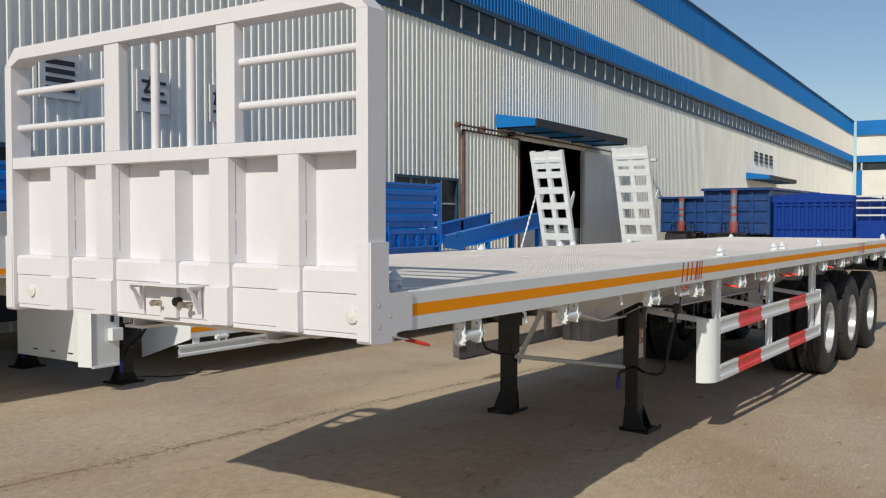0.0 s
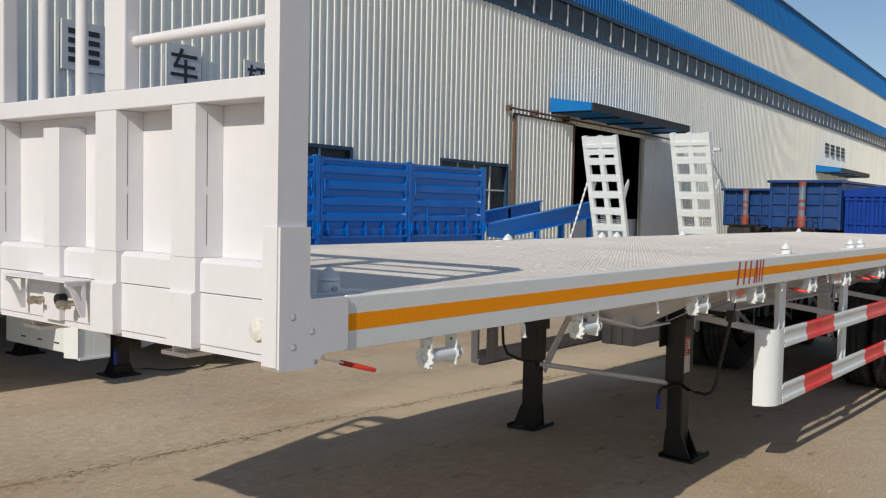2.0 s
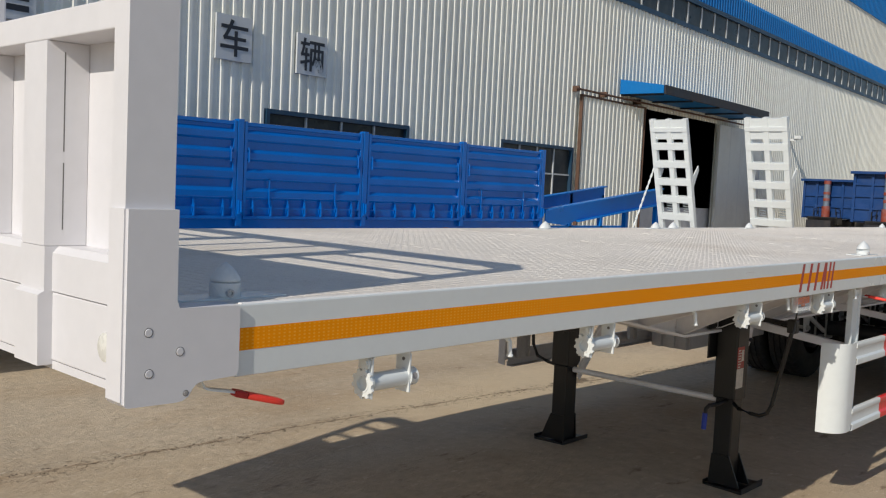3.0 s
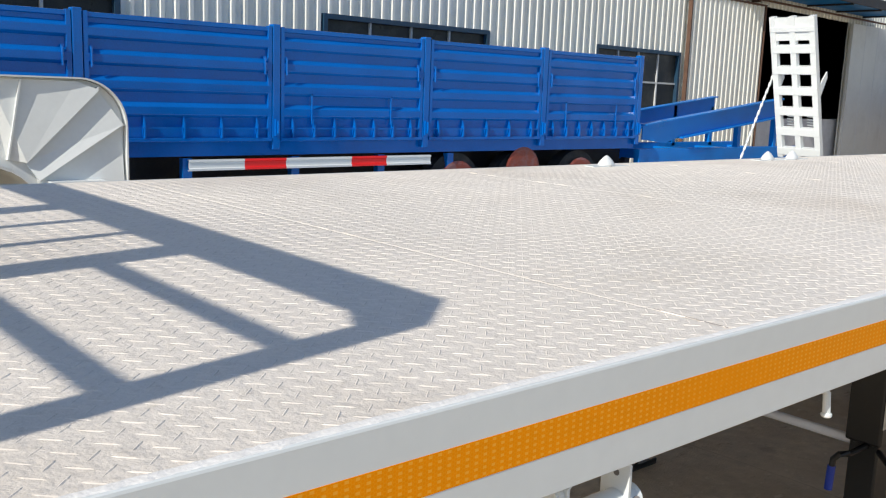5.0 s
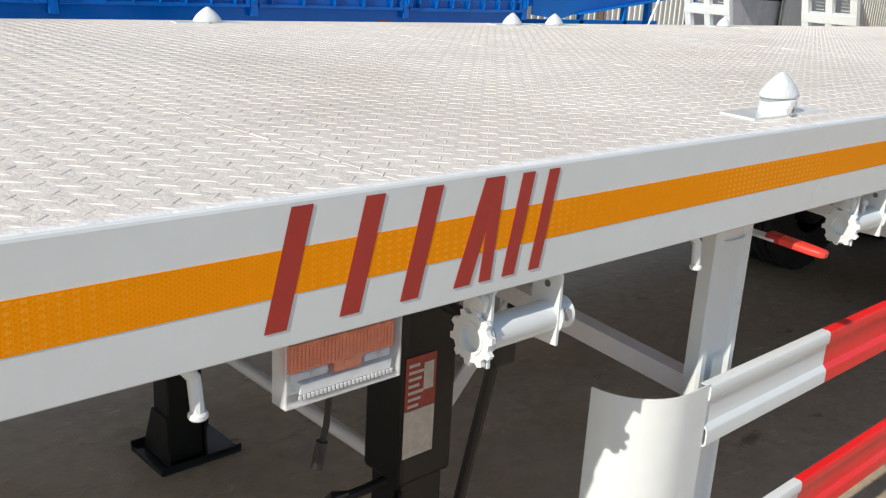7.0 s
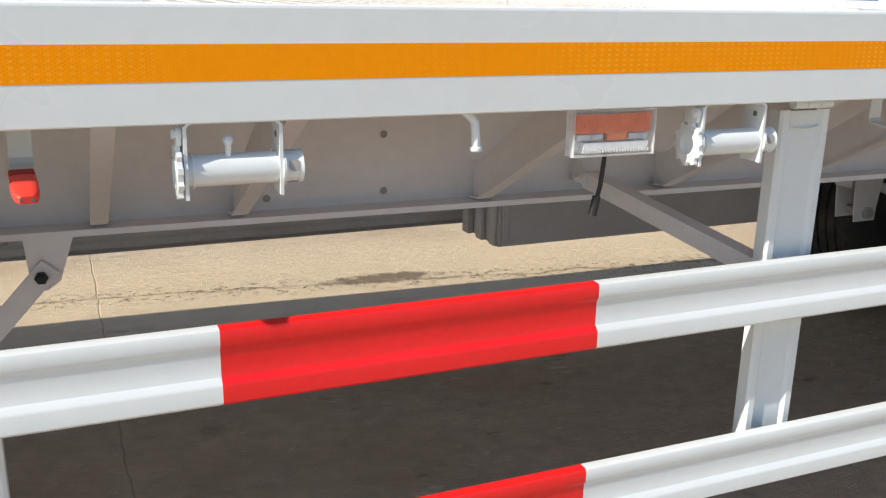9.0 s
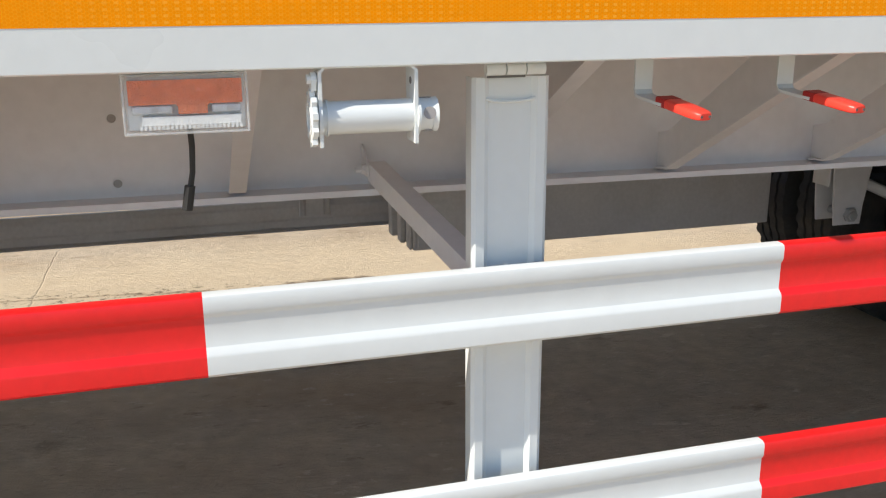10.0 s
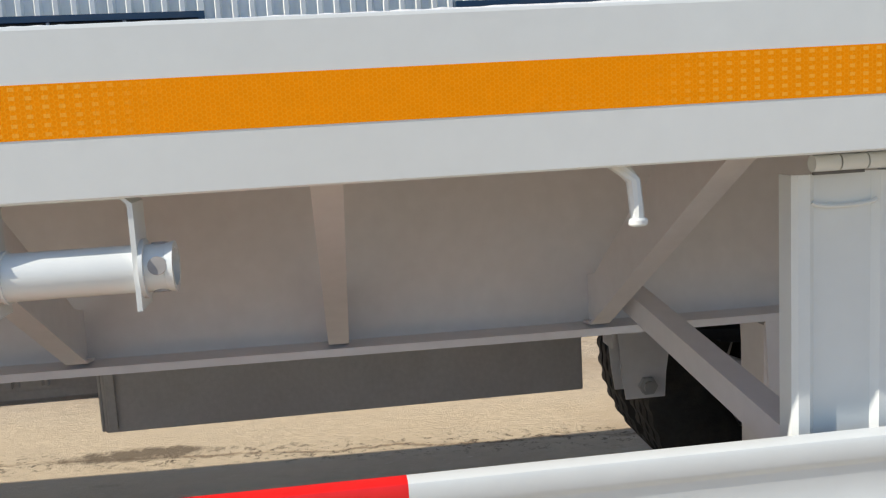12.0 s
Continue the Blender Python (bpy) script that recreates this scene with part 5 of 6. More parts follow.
for a, b in ((0.062, 0.743), (1.647, W - 0.062)):
    for z in (2.465, 2.278):
        bm = B()
        rod(bm, (XR + 0.05, a, z), (XR + 0.05, b, z), 0.0185, 16)
        part("rung", bm, SUNLITWHITE, trailer, smooth=True)
# pressed lower panel: sheet, ribs, two bands at the foot
bm = B()
box(bm, XP, XP + 0.006, 0.062, W - 0.062, 1.34, 2.06)
panel = part("panel_sheet", bm, SUNLITWHITE, trailer)
RIBS_HB = ((0.425, 0.115, 2.057), (0.84, 0.12, 2.057), (1.18, 0.105, 2.015), (1.65, 0.125, 2.057), (2.02, 0.145, 2.057))
for y, w, z1 in RIBS_HB:
    bm = B()
    prism(bm, [(XP - 0.001, y - w / 2 - 0.012), (XR, y - w / 2), (XR, y + w / 2), (XP - 0.001, y + w / 2 + 0.012)], "z", 1.604, z1)
    rib = part("rib", bm, SUNLITWHITE, panel)
    # the unwelded gap down the fold of the rib's side
    if z1 > 2.05:
        t = 0.42
        xs, ys = XR + (XP - XR) * t, y - w / 2 - 0.012 * t
        for za, zb in ((1.64, 1.79), (1.815, 2.035)):
            bm = B()
            box(bm, xs - 0.0012, xs + 0.0012, ys - 0.0006, ys + 0.003, za, zb)
            part("fold_gap", bm, BORE, rib, "dark gap in the rib's fold")
cuts = [0.062] + [y for r in sorted(RIBS_HB) for y in (r[0] - r[1] / 2, r[0] + r[1] / 2)] + [W - 0.062]
for k in range(0, len(cuts), 2):
    bm = B()
    prism(bm, [(XR + 0.018, 1.502), (XR + 0.018, 1.588), (XR + 0.032, 1.603), (XP - 0.001, 1.603), (XP - 0.001, 1.502)], "y", cuts[k] + 0.001, cuts[k + 1] - 0.001)
    part("ledge", bm, SUNLITWHITE, panel)
    bm = B()
    box(bm, XR + 0.020, XP - 0.002, cuts[k] + 0.001, cuts[k + 1] - 0.001, 1.345, 1.499, 0.003)
    part("foot_band", bm, SUNLITWHITE, panel)
for y, w, z1 in RIBS_HB:
    if z1 < 2.05:
        continue
    bm = B()
    prism(bm, [(XR, 1.503), (XR, 1.603), (XP - 0.001, 1.603), (XP - 0.001, 1.335), (XR - 0.012, 1.335), (XR - 0.014, 1.495)], "y", y - w / 2 - 0.004, y + w / 2 + 0.004)
    part("rib_foot", bm, SUNLITWHITE, panel)
bm = B()
box(bm, XR + 0.001, XP - 0.002, 1.126, 1.236, 1.345, 1.603)
part("rib_foot", bm, SUNLITWHITE, panel)
bm = B()
box(bm, XR + 0.022, XB, 0.07, W - 0.07, 1.325, 1.3435)
part("bottom_bar", bm, SUNLITWHITE, panel)
for y in (0.10, 2.30):
    bm = B()
    spin(bm, [(-0.012, 0.025), (-0.010, 0.030), (0.0, 0.031)], (XR + 0.020, y, 1.415), "x", 20)
    part("reflector", bm, mat("pale_reflector", (0.72, 0.71, 0.66), 0.25, var=0.1, scale=60), panel, "round pale reflector", smooth=True)
# air line shelf
bm = B()
box(bm, XR - 0.075, XR + 0.018, 0.955, 1.375, 1.492, 1.497)
shelf = part("coupling_shelf", bm, SUNLITWHITE, trailer)
for y in (0.960, 1.362):
    # webbed bracket with a three-cornered hole
    bm = B()
    for q4 in ([(-0.070, 1.4915), (-0.070, 1.479), (0.002, 1.479), (0.002, 1.4915)],
               [(-0.012, 1.479), (-0.012, 1.372), (0.002, 1.372), (0.002, 1.479)],
               [(-0.070, 1.479), (-0.052, 1.461), (-0.034, 1.465), (-0.050, 1.479)],
               [(-0.052, 1.461), (-0.012, 1.372), (-0.012, 1.425), (-0.034, 1.465)]):
        prism(bm, [(XR + a, z) for a, z in q4], "y", y, y + 0.008)
    bmesh.ops.remove_doubles(bm, verts=bm.verts, dist=0.0001)
    part("bracket", bm, SUNLITWHITE, shelf)
for y in (1.043, 1.235):
    bm = B()
    rod(bm, (XR + 0.018, y, 1.413), (XR - 0.030, y, 1.413), 0.0105, 12)
    rod(bm, (XR - 0.031, y, 1.413), (XR - 0.052, y - 0.003, 1.411), 0.0145, 10)
    rod(bm, (XR - 0.026, y, 1.405), (XR - 0.026, y - 0.030, 1.403), 0.007, 8)
    part("air_coupling", bm, BRASS, shelf, "brass air line coupling", smooth=True)
bm = B()
rod(bm, (XR + 0.018, 1.122, 1.420), (XR - 0.012, 1.122, 1.420), 0.020, 14)
part("socket", bm, BLACK, shelf, "black cable socket")


# ---- white low-bed trailer parked behind ----
lowbed = thing("lowbed_trailer", "white low-bed semi-trailer with a curved gooseneck and raised ramps", "trailer", at=(4, 7.2, 0))
NY0, NY1 = 5.95, 8.72
NECK = [(2.89 + 0.34 * math.sin(a), 1.51 + 0.34 * math.cos(a)) for a in [math.pi / 2 * k / 12 for k in range(13)]]
ARCH = [(2.20 + 0.40 * math.cos(a), 0.96 + 0.30 * math.sin(a)) for a in [math.pi / 2 * k / 8 for k in range(9)]]
bm = B()
side = [(-0.9, 1.26), (-0.9, 1.85), (2.45, 1.85)] + NECK + [(3.23, 0.96)] + ARCH
prism(bm, side, "y", NY0 + 0.12, NY0 + 0.135)
neck = part("gooseneck", bm, WHITE, lowbed)
bm = B()
prism(bm, side, "y", NY1 - 0.135, NY1 - 0.12)
part("side_plate", bm, WHITE, neck)
bm = B()
sheet(bm, [(-0.9, 1.853), (2.45, 1.853)] + [(x + 0.003, z + 0.003) for x, z in NECK] + [(3.233, 0.96)], "y", NY0 + 0.06, NY1 - 0.06, 0.012)
part("top_plate", bm, WHITE, neck, smooth=True)
bm = B()
sheet(bm, [(-0.9, 1.257)] + [(x - 0.003, z - 0.003) for x, z in ARCH[::-1]], "y", NY0 + 0.06, NY1 - 0.06, -0.012)
part("lower_plate", bm, WHITE, neck, smooth=True)
# pressed facets that fan out over the curved side plate, each folded up along one edge
FAN = [((2.40, 1.28), (2.30, 1.84)), ((2.52, 1.26), (3.04, 1.78)), ((2.60, 1.13), (3.21, 1.53)), ((2.62, 1.0), (3.215, 1.0))]
for (a0, a1), (b0, b1) in zip(FAN, FAN[1:]):
    bm = B()
    pts = [(a0[0], NY0 + 0.116, a0[1]), (a1[0], NY0 + 0.116, a1[1])]
    if a1[0] < 2.5:
        pts.append((2.88, NY0 + 0.085, 1.835))
    pts += [(b1[0], NY0 + 0.062, b1[1]), (b0[0], NY0 + 0.062, b0[1])]
    front = [bm.verts.new(p) for p in pts]
    back = [bm.verts.new((p[0], NY0 + 0.119, p[2])) for p in pts]
    bm.faces.new(front)
    bm.faces.new(back[::-1])
    for k in range(len(pts)):
        j = (k + 1) % len(pts)
        bm.faces.new((front[k], back[k], back[j], front[j]))
    part("pressed_facet", bm, WHITE, neck)
# stiffeners that fan out over the curved side plate
for x, z, x1, z1 in ((2.40, 1.28, 2.50, 1.84), (2.52, 1.27, 3.04, 1.80), (2.60, 1.13, 3.22, 1.53)):
    bm = B()
    bar(bm, (x, NY0 + 0.095, z), (x1, NY0 + 0.095, z1), 0.05, 0.012)
    part("stiffener", bm, WHITE, neck)
bm = B()
prism(bm, [(2.66, 1.10), (3.05, 1.10), (3.05, 1.125), (2.66, 1.125)], "y", NY0 - 0.02, NY0 + 0.118)
part("step_bracket", bm, WHITE, neck)
bm = B()
box(bm, -0.9, 2.1, NY0 + 0.112, NY0 + 0.119, 1.27, 1.33)
part("reflective_tape", bm, TAPE, neck, "amber reflective tape strip")
bm = B()
box(bm, 2.562, 2.76, 6.042, 7.15, 0.345, 0.955, 0.006)
front_box = part("front_box", bm, WHITE, lowbed, "white box at the foot of the neck")
bm = B()
box(bm, 2.605, 2.76, 5.90, 6.038, 0.295, 0.955, 0.004)
part("cheek_plate", bm, WHITE, front_box)
bm = B()
box(bm, 2.761, 2.94, 5.90, 5.912, 0.285, 0.955, 0.003)
part("side_sheet", bm, WHITE, front_box)
bm = B()
box(bm, 2.83, 2.86, 5.87, 5.899, 0.74, 0.90, 0.004)
part("clip", bm, BLACK, front_box, "black clip")
bm = B()
box(bm, 2.80, 2.93, 5.82, 5.899, 0.55, 0.68, 0.006)
part("step_bracket", bm, WHITE, front_box)
bm = B()
box(bm, 3.16, 3.56, 6.64, 6.655, 0.40, 0.955, 0.003)
part("rear_sheet", bm, WHITE, front_box)
bm = B()
prism(bm, [(2.552, 6.041), (2.600, 5.885), (2.604, 5.887), (2.604, 6.041)], "z", 0.300, 0.955)
part("corner_flange", bm, WHITE, front_box)
bm = B()
box(bm, 2.607, 2.92, 5.87, 5.898, 0.285, 0.310, 0.004)
part("foot_lip", bm, WHITE, front_box)
bm = B()
quad = [(3.648, 6.47, 0.224), (3.905, 5.955, 0.440), (3.905, 5.955, 0.99), (3.648, 6.47, 0.99)]
front = [bm.verts.new(p) for p in quad]
back = [bm.verts.new((p[0] + 0.008, p[1] + 0.006, p[2])) for p in quad]
bm.faces.new(front)
bm.faces.new(back[::-1])
for k in range(4):
    j = (k + 1) % 4
    bm.faces.new((front[k], back[k], back[j], front[j]))
bmesh.ops.recalc_face_normals(bm, faces=bm.faces)
part("sloping_web", bm, WHITE, lowbed)
for k in range(3):
    bm = B()
    box(bm, 2.555, 2.561, 6.14 + k * 0.31, 6.22 + k * 0.31, 0.42, 0.432)
    part("slot", bm, DARKSTEEL, front_box)
bm = B()
box(bm, 3.97, 15.0, NY0, NY1, 0.60, 0.72, 0.01)
part("deck", bm, WHITE, lowbed)
bm = B()
box(bm, 3.89, 15.0, NY0 - 0.02, NY0, 0.45, 0.735, 0.005)
rail_2 = part("side_rail", bm, WHITE, lowbed)
bm = B()
box(bm, 3.895, 14.9, NY0 - 0.0225, NY0 - 0.0205, 0.52, 0.575)
part("reflective_tape", bm, TAPE, rail_2)
bm = B()
prof = [(0.04, 0.12), (0.0, 0.12), (0.0, 0.095), (0.015, 0.085), (0.015, 0.035), (0.0, 0.025), (0.0, 0.0), (0.04, 0.0)]
sheet(bm, [(NY0 - 0.05 + p, 0.268 + q) for p, q in prof], "x", 3.705, 9.6, -0.003)
g2 = part("side_guard", bm, WHITE, lowbed)
for x in (3.95, 5.6, 7.2, 8.8):
    bm = B()
    box(bm, x, x + 0.08, NY0 - 0.008, NY0 + 0.02, 0.28, 0.50)
    part("guard_post", bm, WHITE, g2)
    bm = B()
    rod(bm, (x + 0.3, NY0 - 0.03, 0.43), (x + 0.48, NY0 - 0.03, 0.43), 0.025, 12)
    box(bm, x + 0.33, x + 0.336, NY0 - 0.055, NY0 - 0.021, 0.38, 0.46)
    box(bm, x + 0.44, x + 0.446, NY0 - 0.055, NY0 - 0.021, 0.38, 0.46)
    part("strap_winch", bm, WHITE, lowbed)
for x, w in ((5.1, 0.6), (6.6, 0.6), (8.1, 0.6)):
    bm = B()
    box(bm, x, x + w, NY0 - 0.0535, NY0 - 0.0510, 0.273, 0.293)
    box(bm, x, x + w, NY0 - 0.0535, NY0 - 0.0510, 0.363, 0.383)
    box(bm, x, x + w, NY0 - 0.038, NY0 - 0.0355, 0.303, 0.353)
    part("guard_patch", bm, RED, g2, "red painted length")
# its landing legs
for y in (6.29, 8.17):
    bm = B()
    box(bm, 3.25, 3.40, y, y + 0.15, 0.10, 0.95, 0.01)
    k = part("landing_leg", bm, BLACK, lowbed, "black steel landing leg")
    bm = B()
    box(bm, 3.17, 3.48, y - 0.08, y + 0.23, 0.0, 0.02)
    prism(bm, [(3.19, 0.021), (3.46, 0.021), (3.39, 0.16), (3.26, 0.16)], "y", y + 0.01, y + 0.14)
    part("foot", bm, BLACK, k)
    bm = B()
    pipe(bm, [(3.35, y, 0.90), (3.41, y - 0.10, 0.92), (3.47, y - 0.13, 0.86), (3.48, y - 0.14, 0.72), (3.45, y - 0.15, 0.60), (3.37, y - 0.17, 0.52), (3.25, y - 0.16, 0.44), (3.20, y - 0.12, 0.34), (3.19, y - 0.08, 0.28)], 0.019)
    part("crank", bm, BLACK, k, smooth=True)
    bm = B()
    rod(bm, (3.19, y - 0.07, 0.30), (3.19, y - 0.07, 0.14), 0.018, 10)
    part("crank_cap", bm, BLUECAP, k)
    bm = B()
    box(bm, 3.27, 3.38, y - 0.004, y - 0.001, 0.66, 0.86)
    part("label", bm, LABELWHITE, k, "worn pale instruction label")
    bm = B()
    box(bm, 3.22, 3.43, y - 0.05, y - 0.0045, 0.42, 0.60, 0.02)
    part("gear_case", bm, BLACK, k)
# a loose lead that trails from its front leg over the ground
bm = B()
pipe(bm, [(3.55, 6.50, 0.010), (3.68, 6.43, 0.010), (3.78, 6.22, 0.010), (3.96, 6.16, 0.010), (4.19, 6.16, 0.010), (4.36, 6.30, 0.010)], 0.006, 6)
tagged(part("cable", bm, HOSE, smooth=True), "thin black cable lying on the concrete yard", "cable")
# running gear under the low bed
for x in (10.8, 12.1, 13.4):
    for y in (6.05, 8.05):
        bm = B()
        spin(bm, [(-0.13, 0.24), (-0.145, 0.34), (-0.12, 0.41), (0.12, 0.41), (0.145, 0.34), (0.13, 0.24)], (x, y, 0.41), "y", 32)
        w2 = part("wheel", bm, RUBBER, lowbed, smooth=True)
# lights of the bed: ramps, raised and leaning forward
RX, RZ = 15.75, 0.95
lean = Matrix.Translation((RX, 0, RZ)) @ pose(0, 0, 0, 0, -17, 0)
for y0 in (5.02, 6.98):
    w, h = 0.80, 2.46
    bm = B()
    for y in (0.0, w / 2 - 0.05, w - 0.10):
        box(bm, -0.05, 0.05, y0 + y, y0 + y + 0.10, 0, h, 0.004, lean)
    ramp = part("ramp", bm, WHITE, lowbed, "white ladder-like loading ramp standing up")
    for k in range(7):
        z = 0.05 + k * 0.36
        bm = B()
        box(bm, -0.058, 0.058, y0 + 0.003, y0 + w - 0.003, z, z + (0.13 if k < 6 else 0.08), 0.004, lean)
        part("rung", bm, WHITE, ramp)
    bm = B()
    box(bm, -0.03, 0.03, y0 + 0.02, y0 + w - 0.02, h - 0.40, h - 0.02, 0, lean)
    part("end_plate", bm, WHITE, ramp)
    for y in (0.18, 0.55):
        bm = B()
        for k in range(9):
            rod(bm, lean @ Vector((0.12, y0 + y, 0.35 + k * 0.05)), lean @ Vector((0.12, y0 + y + 0.12, 0.36 + k * 0.05)), 0.012, 6)
        part("spring", bm, WHITE, ramp)
    bm = B()
    prism(bm, [(0.06, 1.10), (0.30, 1.35), (0.30, 1.45), (0.06, 1.30)], "y", y0 + 0.0, y0 + 0.02)
    bm.transform(lean)
    part("gusset", bm, WHITE, ramp)
    bm = B()
    prism(bm, [(0.06, 1.10), (0.30, 1.35), (0.30, 1.45), (0.06, 1.30)], "y", y0 + w - 0.02, y0 + w)
    bm.transform(lean)
    part("gusset", bm, WHITE, ramp)
bm = B()
a, b = Vector((14.7, 7.95, 0.75)), lean @ Vector((0, 7.80, 1.45))
for k in range(26):
    p, q = a.lerp(b, k / 26), a.lerp(b, (k + 1.15) / 26)
    rod(bm, p, q, 0.022 if k % 2 else 0.013, 6)
part("chain", bm, WHITE, lowbed, "white painted chain")

# ---- blue drop-side trailer in front of the hall ----
drop = thing("dropside_trailer", "glossy blue drop-side cargo trailer with ribbed side boards", "trailer", at=(5, 10, 0))
BY, BYB, UP = 8.86, 11.15, 0.05
edges = [13.0 - 2.285 * k for k in range(8)]
for k, (b, a) in enumerate(zip(edges, edges[1:])):
    x0, x1 = a + 0.06, b - 0.06
    bm = B()
    prof = [(0.0, 1.20), (0.0, 1.34)]
    for j in range(4):
        z = 1.455 + j * 0.263
        prof += [(0.0, z - 0.030), (-0.010, z - 0.026), (-0.034, z - 0.004), (-0.040, z + 0.004), (-0.042, z + 0.080), (-0.036, z + 0.090), (-0.006, z + 0.126), (0.0, z + 0.130)]
    prof += [(0.0, 2.42), (-0.03, 2.43), (-0.03, 2.475), (0.02, 2.48)]
    sheet(bm, [(BY + y, z + UP) for y, z in prof], "x", x0, x1, -0.02)
    board = part("side_board", bm, BLUE, drop)
    bm = B()
    for x in (x0, x1 - 0.05):
        box(bm, x, x + 0.05, BY - 0.040, BY + 0.02, 1.18 + UP, 2.485 + UP, 0.004)
    box(bm, x0 + 0.05, x1 - 0.05, BY - 0.046, BY - 0.030, 1.300 + UP, 1.316 + UP)
    box(bm, x0, x1, BY - 0.05, BY + 0.02, 1.16 + UP, 1.20 + UP, 0.004)
    part("board_frame", bm, BLUE, board)
    for j in range(5 if k % 2 else 7):
        x = x0 + 0.16 + j * (x1 - x0 - 0.36) / (4 if k % 2 else 6)
        bm = B()
        prism(bm, [(BY - 0.06, 1.20 + UP), (BY, 1.20 + UP), (BY, 1.45 + UP), (BY - 0.02, 1.45 + UP), (BY - 0.06, 1.33 + UP)], "x", x, x + 0.016)
        part("hinge_bracket", bm, BLUE, board)
    if k % 2 == 0:
        bm = B()
        for e in (0.42, 1.62):
            box(bm, x0 + e, x0 + e + 0.014, BY - 0.060, BY - 0.044, 1.36 + UP, 1.72 + UP)
        box(bm, x0 + 0.42, x0 + 1.634, BY - 0.060, BY - 0.044, 1.706 + UP, 1.72 + UP)
        part("step_frame", bm, BLUE, board)
    for e in (x0 + 0.075, x1 - 0.095):
        bm = B()
        rod(bm, (e, BY - 0.052, 1.93 + UP), (e, BY - 0.052, 2.12 + UP), 0.012, 8)
        box(bm, e - 0.014, e + 0.014, BY - 0.050, BY - 0.030, 2.10 + UP, 2.14 + UP, 0.003)
        part("board_latch", bm, BLUE, board)
    bm = B()
    box(bm, b - 0.05, b + 0.05, BY - 0.045, BY + 0.06, 1.06 + UP, 2.51 + UP, 0.008)
    part("stake_post", bm, BLUE, drop)
    bm = B()
    box(bm, b - 0.03, b + 0.03, BY - 0.075, BY - 0.045, 1.22 + UP, 1.42 + UP, 0.004)
    rod(bm, (b, BY - 0.09, 1.25 + UP), (b, BY - 0.09, 1.40 + UP), 0.016, 8)
    part("latch", bm, BLUE, drop)
bm = B()
box(bm, edges[-1], 13.0, BYB, BYB + 0.06, 1.16, 2.52)
box(bm, 12.98, 13.04, BY + 0.06, BYB, 1.16, 2.50)
box(bm, edges[-1], edges[-1] + 0.06, BY, BYB, 1.16, 2.52)
part("far_board", bm, BLUE, drop)
bm = B()
box(bm, edges[-1], 13.0, BY + 0.03, BYB, 1.04, 1.20)
part("bed", bm, BLUE, drop)
for y in (9.55, 10.35):
    bm = B()
    box(bm, edges[-1], 13.4, y - 0.07, y + 0.07, 0.68, 1.02)
    part("chassis_beam", bm, DARKSTEEL, drop)
for x in (5.0, 6.4, 7.7, 8.9):
    bm = B()
    box(bm, x, x + 0.11, BY + 0.03, BY + 0.12, 0.72, 1.02)
    part("guard_bracket", bm, BLUE, drop)
sections = [(5.05, 5.20, WHITE), (5.20, 5.745, WHITE), (5.745, 6.30, RED), (6.30, 7.255, WHITE), (7.255, 7.81, RED), (7.81, 8.56, WHITE)]
for a, b, m in sections:
    bm = B()
    sheet(bm, [(BY + 0.02, 1.002), (BY - 0.02, 1.002), (BY - 0.02, 0.982), (BY - 0.008, 0.972), (BY - 0.008, 0.912), (BY - 0.02, 0.902), (BY - 0.02, 0.882), (BY + 0.02, 0.882)], "x", a, b, -0.003)
    part("guard_rail", bm, m, drop, "red painted length" if m is RED else "")
for x in (9.1, 10.4, 11.7):
    bm = B()
    spin(bm, [(-0.13, 0.27), (-0.145, 0.40), (-0.11, 0.51), (0.11, 0.51), (0.145, 0.40), (0.13, 0.27)], (x, BY + 0.22, 0.51), "y", 32)
    t = part("wheel", bm, RUBBER, drop, smooth=True)
    bm = B()
    spin(bm, [(-0.02, 0.36), (-0.03, 0.32), (-0.03, 0.0)], (x, BY + 0.05, 0.73 if x == 10.4 else 0.55), "y", 24)
    part("brake_drum", bm, OXIDE, drop)
bm = B()
box(bm, 3.0, 4.6, BY + 0.4, BY + 0.9, 0.45, 1.0)
part("tool_box", bm, DARKSTEEL, drop)

# ---- blue gooseneck chassis behind ----
chassis = thing("skeletal_chassis", "blue steel trailer chassis with sloping beams", "trailer", at=(16, 10, 0))
for y in (8.9, 10.4):
    bm = B()
    prism(bm, [(13.25, 1.18), (13.9, 1.12), (14.3, 1.22), (17.6, 1.62), (17.6, 1.95), (14.0, 1.52), (13.25, 1.42)], "y", y, y + 0.02)
    k = part("sloping_beam", bm, CHASSISBLUE, chassis)
    bm = B()
    bar(bm, (13.25, y, 1.43), (17.6, y, 1.96), 0.16, 0.025)
    bar(bm, (14.3, y, 1.21), (17.6, y, 1.61), 0.16, 0.025)
    part("flange", bm, CHASSISBLUE, k)
    bm = B()
    box(bm, 13.2, 18.6, y, y + 0.12, 0.72, 1.02, 0.01)
    part("lower_beam", bm, CHASSISBLUE, chassis)
for x in (14.2, 15.6, 17.0, 18.2):
    bm = B()
    box(bm, x, x + 0.12, 8.92, 10.42, 0.78, 0.95)
    part("cross_member", bm, CHASSISBLUE, chassis)
for x in (16.2, 17.5):
    bm = B()
    for y in (8.92, 10.40):
        bm = B()
        box(bm, x, x + 0.1, y, y + 0.1, 0.95, 1.75)
        part("stay", bm, CHASSISBLUE, chassis)
